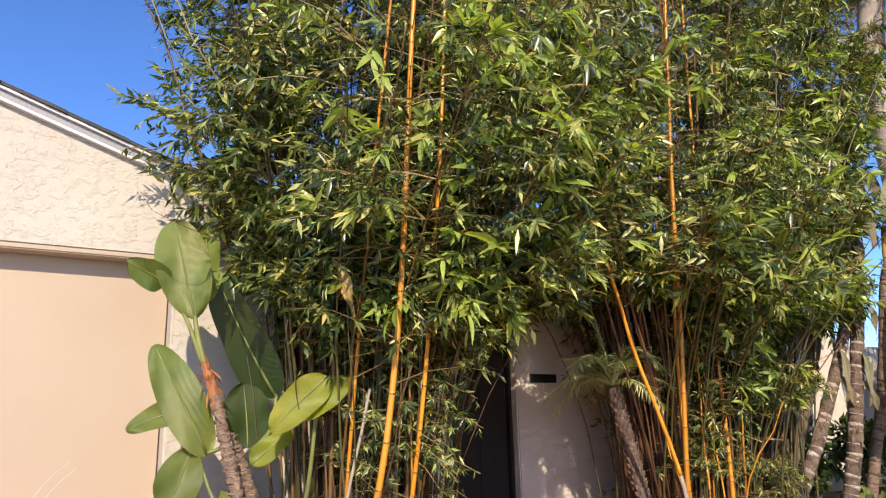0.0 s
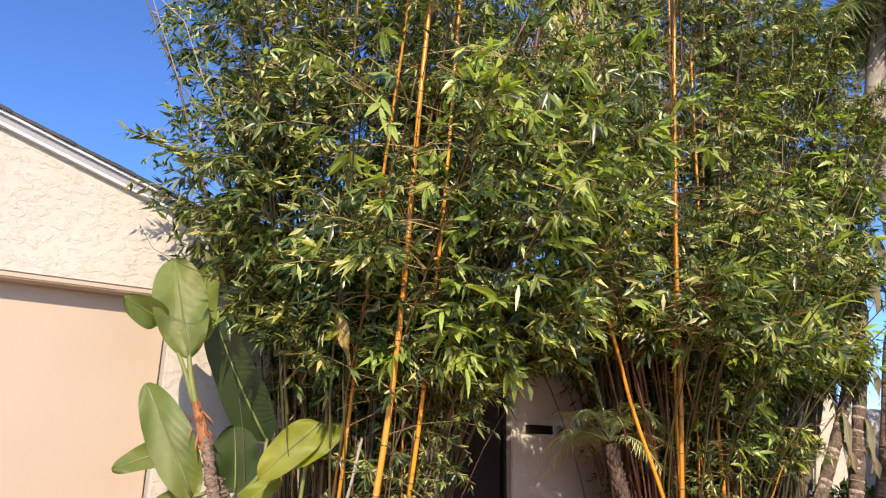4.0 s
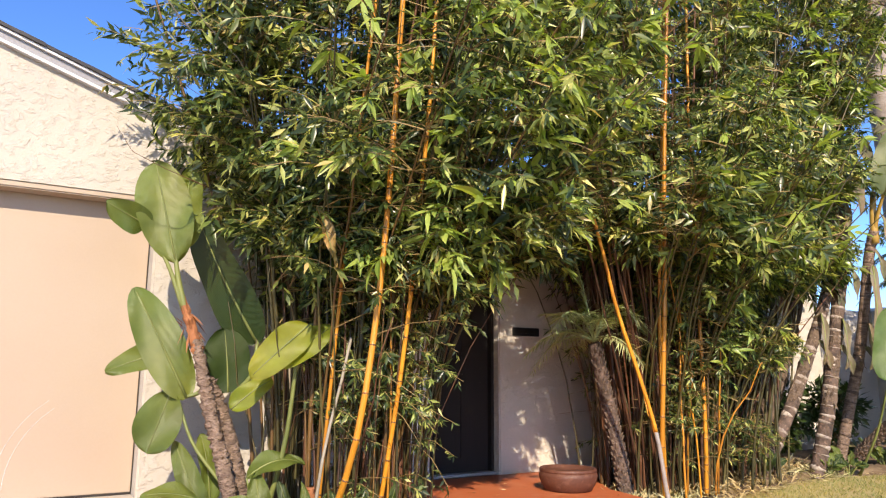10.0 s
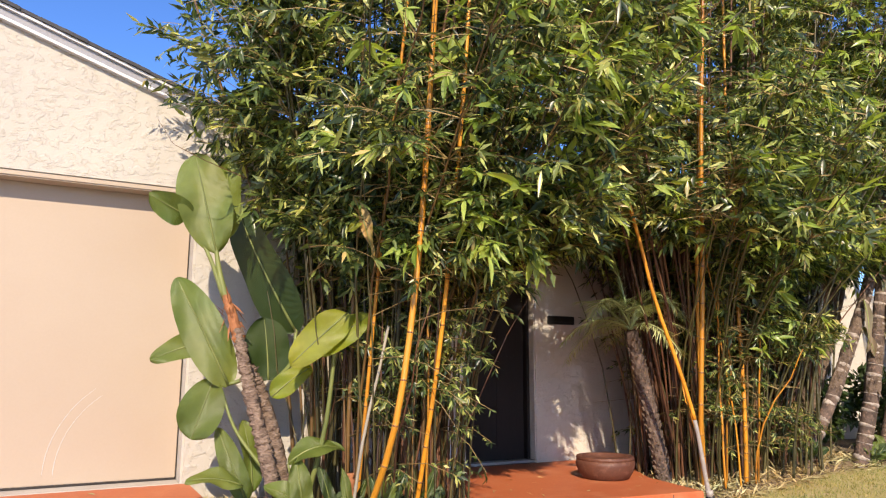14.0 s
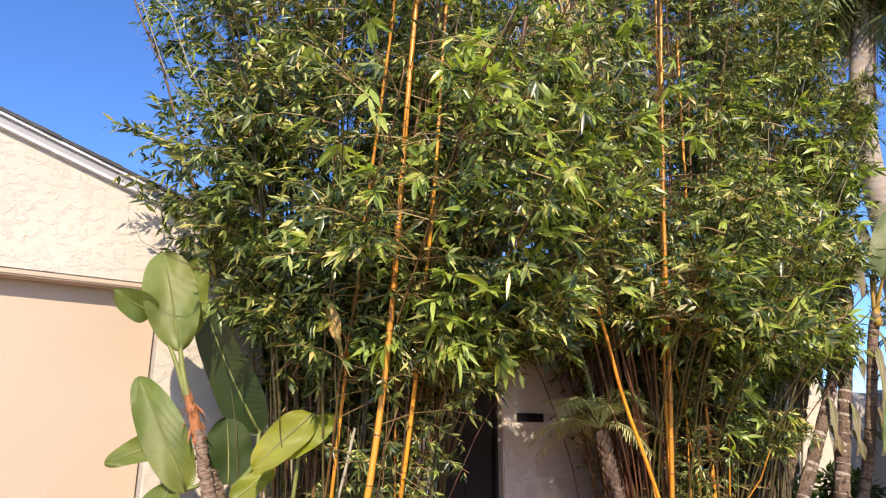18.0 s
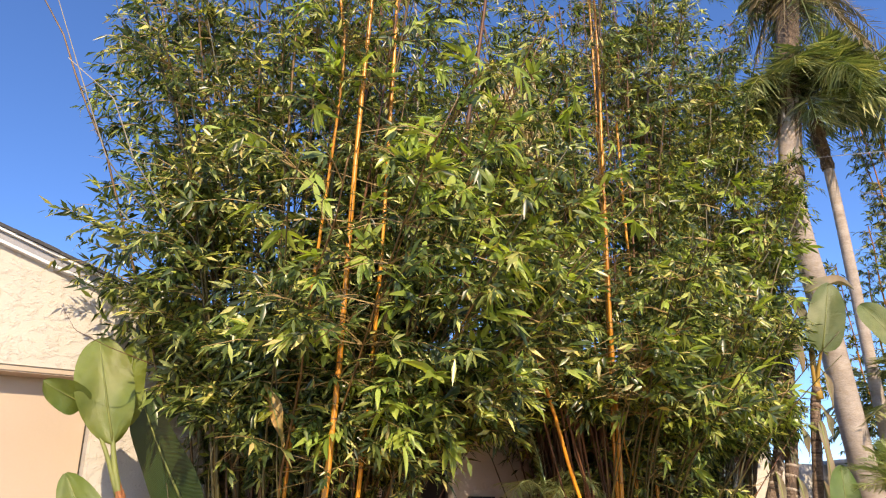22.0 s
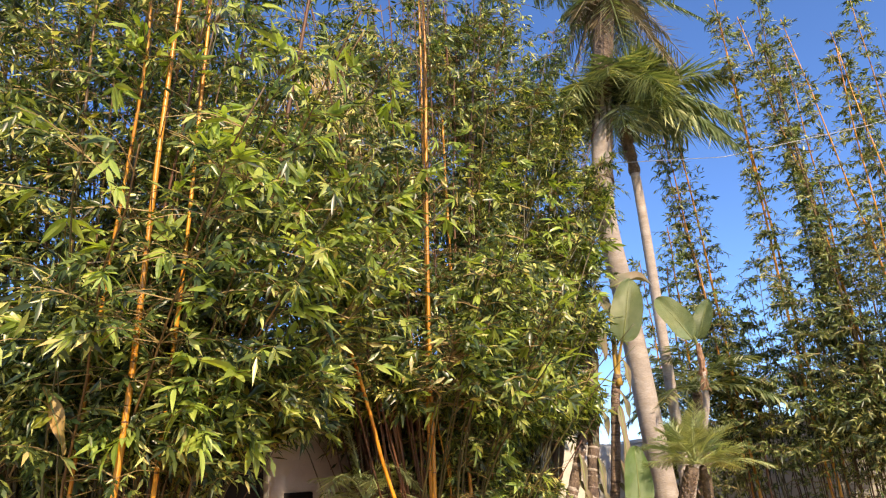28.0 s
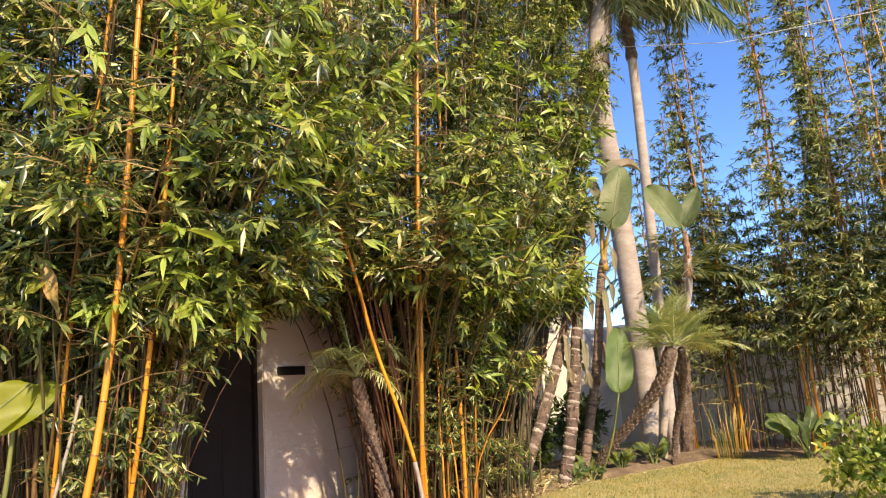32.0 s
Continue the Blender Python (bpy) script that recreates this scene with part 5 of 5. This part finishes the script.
queen = thing("queen_palm", (9.0, -0.85, -0.2), "tall queen palm with smooth grey trunk and drooping crown", "palm", "tall palms")
qline = [(8.95, -0.90, -0.3), (8.93, -0.92, 0.9), (8.74, -0.98, 1.9), (8.42, -1.08, 3.7), (8.07, -1.2, 5.1), (8.35, -1.35, 6.9), (8.95, -1.4, 9.0), (9.1, -1.4, 10.0)]
ringed_trunk(queen, qline, 0.175, 0.13, 0, GREY_TRUNK, GREY_TRUNK, "smooth grey trunk with faint rings")
ragged_sheath(queen, [(8.10, -1.22, 5.4), (8.35, -1.35, 6.9), (8.95, -1.4, 9.0), (9.1, -1.4, 9.9)], 0.16, 0.17, BOOT, "torn brown leaf bases", 17)
HUB = (9.05, -1.4, 9.55)
for k in range(28):
    feather(queen, HUB, k * 2.4, r.uniform(-1.4, -0.7), r.uniform(1.2, 2.4), r.uniform(0.0, 0.3), 0.34, 46, DRY_LEAF if k % 3 else DARK_FROND, 240 + k, "dead_frond", 0.016, sag=0.3)
for k in range(12):
    feather(queen, (9.0, -1.4, 9.2), k * 2.4 + 0.5, r.uniform(-0.5, 0.5), r.uniform(0.55, 0.8), r.uniform(0.2, 0.5), 0.34, 40, DARK_FROND, 280 + k, width=0.022, bare=0.45)
for k in range(16):
    feather(queen, (9.1, -1.4, 10.0), k * 2.4 + 0.2, r.uniform(0.3, 1.3), r.uniform(1.8, 2.6), r.uniform(0.4, 0.8), 0.5, 60, DARK_FROND, 200 + k, width=0.02, sag=0.4)
rear = thing("rear_palm", (9.35, -1.0, -0.2), "slim palm with arching feather fronds behind the queen palm", "palm", "tall palms")
tube_part("trunk", smooth_line([(9.45, -0.95, -0.3), (9.35, -1.1, 3.0), (9.26, -1.2, 4.9), (9.29, -1.2, 5.9), (9.2, -1.2, 6.7)], 24), np.linspace(0.085, 0.07, 24), GREY_TRUNK, rear, "thin grey trunk", 9)
ragged_sheath(rear, [(9.29, -1.2, 5.9), (9.25, -1.2, 6.3), (9.2, -1.2, 6.7)], 0.09, 0.10, BOOT, "fibrous leaf bases", 19)
for a, up, lng, sink in ((-1.15, 1.2, 2.5, 0.55), (-1.0, 0.85, 2.7, 0.5), (-1.4, 1.3, 2.3, 0.45), (2.0, 1.1, 2.2, 0.8), (2.3, 0.7, 2.0, 0.9), (1.7, 1.25, 2.3, 0.6), (-0.5, 0.9, 2.0, 0.8), (-2.2, 1.0, 2.0, 0.9), (3.1, 0.9, 2.1, 0.9), (-2.7, 0.4, 1.7, 0.9), (-1.6, 0.4, 1.8, 0.95), (0.6, 0.9, 2.0, 0.7), (-1.9, 1.3, 2.2, 0.6), (2.7, 1.3, 2.3, 0.65), (-2.75, 0.8, 2.6, 0.75), (-2.4, 0.6, 2.5, 0.8), (-3.1, 0.75, 2.6, 0.8), (2.85, 0.5, 2.4, 0.8), (-2.6, 1.1, 2.6, 0.7), (2.5, 1.0, 2.4, 0.9), (-0.9, 1.1, 2.4, 0.75), (-1.3, 0.7, 2.2, 0.85)):
    feather(rear, (9.2, -1.2, 6.7), a, up, lng, sink, 0.5, 90, DARK_FROND, 260 + int(10 * a + 40), width=0.026, sag=0.6, spread=0.5)
low_palm = thing("feather_palm", (9.9, -1.0, -0.2), "dark feather palm among the hedge canes", "palm", "tall palms")
knobby_trunk(low_palm, [(9.9, -0.95, -0.25), (9.85, -1.1, 1.2), (9.8, -1.3, 2.4)], 0.10, 0.10, 60, 6)
for k in range(18):
    feather(low_palm, (9.8, -1.3, 2.45), k * 2.4, r.uniform(0.1, 1.1), r.uniform(1.1, 1.6), r.uniform(0.4, 0.7), 0.3, 28, DARK_FROND, 300 + k, width=0.03)

wire = thing("overhead_wire", (9.2, -1.3, 6.0), "thin pale wire from the palm past the hedge", "wire")
tube_part("strand", [(8.34, -1.3, 5.75), (9.3, -2.6, 5.62), (10.6, -4.3, 5.85), (12.4, -6.6, 6.5)], 0.005, WIRE, wire, "", 5)

# ---- bamboo hedge ----
for n, (cx, cy, hh, count, fill) in enumerate(((10.4, -0.85, (4.6, 6.0), 3, 4.0), (10.5, -1.75, (6.8, 8.0), 3, 4.2), (10.5, -2.65, (8.4, 9.6), 3, 4.6), (10.5, -3.45, (7.6, 9.2), 4, 5.0), (10.6, -4.25, (7.0, 9.6), 5, 5.6), (11.2, -1.3, (4.0, 4.8), 1, 4.5), (11.2, -2.2, (4.4, 5.4), 1, 4.9), (11.3, -3.1, (4.6, 5.6), 1, 5.2))):
    rng = np.random.default_rng(70 + n)
    clump = thing("bamboo_hedge", (cx, cy, -0.2), "tall sparse bamboo of the boundary hedge", "bamboo", "bamboo hedge")
    canes = random_canes(rng, count, cx, cy, 0.30, 0.30, -0.2, 0.35, hh, [TAN_CULM, GOLD_CULM, GOLD_CULM], (0.018, 0.026), (0.8, 1.1))
    bamboo(clump, canes, rng, lambda p: 0.9, 0.42, 8.5, size=1.0, gap=0.18, thin=0.3, mat=HEDGE_LEAF, bare=0.22, holes=-0.6)
    canes = random_canes(rng, 13 if cx < 11 else 8, cx, cy, 0.42, 0.48, -0.2, 0.45, (fill - 2.2, fill), [GREEN_CULM, DEAD_CULM], (0.007, 0.012), (0.8, 1.2))
    bamboo(clump, canes, rng, lambda p: 1.25 if cx < 11 else 2.3, 0.60, 7.0, size=0.95, gap=0.24, thin=0.3, mat=HEDGE_LEAF, low=0.12, holes=-0.2)

tuft = thing("cane_tuft", (9.55, -1.75, -0.2), "tuft of dry yellow canes at the lawn's far edge", "bamboo")
for k in range(26):
    a, q = k * 2.4, 0.035 * math.sqrt(k)
    x, y = 9.55 + q * math.cos(a), -1.75 + 1.3 * q * math.sin(a)
    h = 0.12 + 0.5 * ((k * 37) % 11) / 11
    tube_part("cane", [(x, y, -0.25), (x + 0.15 * q * math.cos(a), y + 0.3 * q * math.sin(a), h * 0.5), (x + 0.8 * q * math.cos(a), y + 0.8 * q * math.sin(a), h)], [0.007, 0.006, 0.003], STALK if k % 3 else GREEN_STALK, tuft, "", 5)

# ---- low plants at the lawn's edge ----
r = np.random.default_rng(91)
for n, (x, y, count, size, label) in enumerate(((9.55, -2.75, 12, 0.55, "clump of broad bright leaves before the hedge"), (5.9, -0.75, 7, 0.30, "low broad-leaved plant in the shade"), (7.9, -0.95, 12, 0.26, "low broad-leaved plant under the palms"), (7.15, -0.95, 9, 0.22, "low broad-leaved plant at the bed's edge"), (6.75, -0.95, 7, 0.2, "low broad-leaved plant at the bed's edge"), (8.5, -1.1, 9, 0.3, "low broad-leaved plant under the palms"))):
    plant = thing("broadleaf_plant", (x, y, -0.2), label, "plant", "low broad-leaved plants")
    for k in range(count):
        a = k * 2.4 + n
        rr = r.uniform(0.1, 0.45) * size
        m = np.array([x + rr * math.cos(a), y + rr * math.sin(a), -0.15 + size * r.uniform(0.15, 0.55)])
        t = m + np.array([0.55 * size * math.cos(a), 0.55 * size * math.sin(a), size * r.uniform(0.15, 0.7)])
        stalk(plant, [(x, y, -0.24), (x + rr * 0.4 * math.cos(a), y + rr * 0.4 * math.sin(a), (m[2] - 0.24) / 2), tuple(m)], 0.010, 0.006)
        paddle_leaf("leaf", plant, m, t, size * r.uniform(0.28, 0.42), (-0.6, -0.8, 0.5), PADDLE_LEAF if k % 2 else DARK_LEAF, 0.15, 0.2, seed=k)


def leaf_cloud(name, parent, centres, radius, count, length, width, mat, seed):
    """Small leaves spread thickly near the skin of several lobes."""
    r = np.random.default_rng(seed)
    c = np.array(centres)[r.integers(0, len(centres), count)]
    d = r.normal(0, 1, (count, 3))
    d /= np.linalg.norm(d, axis=1, keepdims=True)
    p = c + d * radius * r.uniform(0.45, 1.0, (count, 1)) ** 0.6
    m = turn_to(d + r.normal(0, 0.6, (count, 3)), np.array([0, 0, 1.0]) + r.normal(0, 0.5, (count, 3)))
    shape = leaf_shape(length, width, -0.1 * length, 0.12 * width)
    v = (np.einsum("nij,kj->nki", m, shape) * r.uniform(0.7, 1.2, (count, 1, 1)) + p[:, None]).reshape(-1, 3)
    f = (np.array(LEAF_FACES)[None] + 5 * np.arange(count)[:, None, None]).reshape(-1, 3)
    return tagged(part(name, mesh_from(name, v, f, mat), mat, parent), kind="stuff")


shrub = thing("shrub", (6.15, -4.35, -0.2), "rounded bright green shrub on the lawn", "shrub")
lobes = [(6.05 + 0.33 * math.cos(a), -4.42 + 0.33 * math.sin(a), 0.08 + 0.10 * (k % 3)) for k, a in enumerate(np.linspace(0, 6.28, 9)[:-1])] + [(6.05, -4.45, 0.28)]
for k, c in enumerate(lobes):
    stalk(shrub, [(6.08, -4.42, -0.25), ((6.08 + c[0]) / 2, (-4.42 + c[1]) / 2, 0.0), c], 0.012, 0.005, TWIG)
leaf_cloud("foliage", shrub, lobes, 0.21, 1500, 0.085, 0.045, SHRUB_LEAF, 5)

for n, (x, y, top) in enumerate(((5.15, -0.1, 1.4), (5.75, 0.1, 1.7), (6.5, 0.15, 1.7), (7.3, 0.1, 0.9), (8.3, -0.1, 0.8))):
    bush = thing("shade_shrub", (x, y, -0.2), "dark leafy shrub in shade against the house wall", "shrub", "shade shrubs")
    lobes = [(x + r.uniform(-0.32, 0.32), y + r.uniform(-0.15, 0.12), r.uniform(0.0, top - 0.15)) for _ in range(9)]
    for c in lobes:
        stalk(bush, [(x, y, -0.25), ((x + c[0]) / 2, (y + c[1]) / 2, c[2] / 2 - 0.1), c], 0.012, 0.005, TWIG)
    leaf_cloud("foliage", bush, lobes, 0.24, 1100, 0.13, 0.06, DARK_LEAF, 15 + n)

# ---- objects by the door ----
pot = thing("clay_bowl", (3.48, -0.56, -0.14), "wide red-brown clay bowl on the entry step", "pot")


def lathe(profile, centre, sides=28):
    bm = bmesh.new()
    rings = [[bm.verts.new((centre[0] + rr * math.cos(2 * math.pi * k / sides), centre[1] + rr * math.sin(2 * math.pi * k / sides), centre[2] + z)) for k in range(sides)] for rr, z in profile]
    for a, b in zip(rings, rings[1:]):
        for k in range(sides):
            bm.faces.new((a[k], a[(k + 1) % sides], b[(k + 1) % sides], b[k]))
    bm.faces.new(rings[0][::-1])
    bm.faces.new(rings[-1])
    bmesh.ops.recalc_face_normals(bm, faces=bm.faces[:])
    return bm


part("bowl", lathe([(0.19, 0.0), (0.205, 0.006), (0.238, 0.06), (0.258, 0.125), (0.25, 0.165), (0.225, 0.158), (0.228, 0.12), (0.20, 0.10)], (3.48, -0.56, -0.139), 32), TERRACOTTA, pot, smooth=True)
part("rim", lathe([(0.226, 0.150), (0.251, 0.160), (0.253, 0.176), (0.246, 0.190), (0.226, 0.188), (0.222, 0.165)], (3.48, -0.56, -0.139), 32), TERRACOTTA, pot, "thick clay rim", True)
part("soil", lathe([(0.205, 0.0), (0.212, 0.02), (0.16, 0.035), (0.04, 0.04)], (3.48, -0.56, -0.035)), SOIL, pot, "dark potting soil")

prop = thing("leaning_pole", (3.82, -1.42, -0.28), "leaning orange pole with grey lower end and black foot", "pole")
pole = POLE_LINE
v, f = culm_tube(pole[11:], 0.0165, 0.012, 0.3, 10)
part("shaft", mesh_from("shaft", v, f, GOLD_CULM, True), GOLD_CULM, prop, "orange cane shaft")
tube_part("lower_shaft", pole[3:12], np.linspace(0.020, 0.017, 9), GREY_POLE, prop, "weathered grey lower shaft", 10)
tube_part("foot", pole[:4], [0.030, 0.036, 0.036, 0.028], BLACK_RUBBER, prop, "black plastic foot", 10)
tube_part("collar", [pole[3] - (0, 0, 0.015), pole[3] + (0, 0, 0.035)], [0.033, 0.030], GREY_POLE, prop, "grey collar", 10)

lamp = thing("solar_path_light", (1.84, -2.70, -0.29), "small steel solar path light beside the path", "garden light")
LX, LY = 1.84, -2.70
part("stake", lathe([(0.012, -0.05), (0.012, 0.13), (0.03, 0.14)], (LX, LY, -0.29), 14), STEEL, lamp, smooth=True)
part("lens", lathe([(0.034, 0.14), (0.040, 0.145), (0.040, 0.20), (0.034, 0.205)], (LX, LY, -0.29), 16), GREY_POLE, lamp, "frosted lens", True)
part("cap", lathe([(0.062, 0.205), (0.066, 0.212), (0.058, 0.226), (0.032, 0.238), (0.02, 0.240)], (LX, LY, -0.29), 18), STEEL, lamp, "domed steel cap", True)
part("solar_cell", lathe([(0.019, 0.2405), (0.019, 0.243), (0.01, 0.2435)], (LX, LY, -0.29), 12), PLAQUE, lamp, "dark solar cell")

# ---- litter and grass ----
def strips(name, places, length, width, mat, seed, lie=0.25):
    """Thin curled strips lying on the ground at the given places."""
    r = np.random.default_rng(seed)
    p = np.array(places)
    n = len(p)
    a = r.uniform(0, 2 * math.pi, n)
    d = np.column_stack([np.cos(a), np.sin(a), r.normal(0, lie, n)])
    m = turn_to(d, np.array([0, 0, 1.0]) + r.normal(0, 0.4, (n, 3)))
    v = np.einsum("nij,kj->nki", m, leaf_shape(length, width, 0.08 * length, 0.2 * width)) * r.uniform(0.5, 1.3, (n, 1, 1)) + p[:, None]
    f = (np.array(LEAF_FACES)[None] + 5 * np.arange(n)[:, None, None]).reshape(-1, 3)
    return mesh_from(name, v.reshape(-1, 3), f, mat)


r = np.random.default_rng(101)
pts = [(x, y, -0.15 - 0.05 * x + 0.02) for x, y in zip(r.uniform(0.1, 1.8, 2600), r.uniform(-1.5, 0.3, 2600))]
pts += [(x, y, -0.12 - 0.05 * x) for x, y in zip(r.uniform(0.08, 0.5, 1900), r.uniform(-1.5, -0.1, 1900))]
tagged(part("leaf_litter", strips("leaf_litter", pts, 0.08, 0.009, STRAW, 1), STRAW), "straw-coloured dry leaf litter under the bamboo", "leaf litter", kind="stuff")
pts = []
for _ in range(4200):
    x = 3.8 + 3.2 * r.uniform(0, 1) ** 1.6
    y = front_right(x) + r.uniform(-0.08, 0.9)
    pts.append((x, y, ground_z(x, y) + 0.075 * min(1, max(0, (y - front_right(x)) / 0.1)) + 0.02))
tagged(part("leaf_litter", strips("leaf_litter", pts, 0.12, 0.018, STRAW, 2, 0.4), STRAW), "pale dry bamboo sheaths and litter under the canes", "leaf litter", kind="stuff")
pts = [(x, y, ground_z(x, y) + 0.036) for x, y in zip(r.uniform(2.0, 3.3, 40), r.uniform(-2.8, -1.5, 40))] + [(x, y, -0.133) for x, y in zip(r.uniform(1.9, 3.7, 60), r.uniform(-1.2, 0.4, 60))]
pts += [(x, y, drive_z(y) + 0.012) for x, y in zip(r.uniform(-1.2, 0.0, 14), r.uniform(-1.2, -0.1, 14))]
pts += [(x, front_right(x) - r.uniform(0.0, 0.18), ground_z(x, 0) + 0.02) for x in r.uniform(3.8, 8.5, 260)]
tagged(part("fallen_leaves", strips("fallen_leaves", pts, 0.065, 0.008, STRAW, 3, 0.06), STRAW), "scattered dry bamboo leaves on the paving", "leaf litter", kind="stuff")
pts = []
for _ in range(52000):
    x, y = r.uniform(3.4, 10.2), r.uniform(-5.2, -0.8)
    if y < front_right(max(x, 3.7)) - 0.03 - r.uniform(0, 0.08) and (x > 3.75 or y < -1.5 - (3.75 - x) * 3) and x > 3.40:
        pts.append((x, y, ground_z(x, y)))
for _ in range(9000):
    x, y = r.uniform(0.1, 1.92), r.uniform(-3.6, -1.72)
    pts.append((x, y, ground_z(x, y)))
p = np.array(pts)
n = len(p)
a = r.uniform(0, 6.28, n)
h = r.uniform(0.012, 0.034, n)
side = np.column_stack([np.cos(a), np.sin(a), np.zeros(n)]) * 0.004
tilt = r.normal(0, 0.5, (n, 2)) * h[:, None]
top = p + np.column_stack([tilt, h])
v = np.stack([p - side, p + side, top], 1).reshape(-1, 3)
f = np.arange(3 * n).reshape(-1, 3)
tagged(part("grass", mesh_from("grass", v, f, GRASS), GRASS), "short dry yellow-green grass", "grass", kind="stuff")
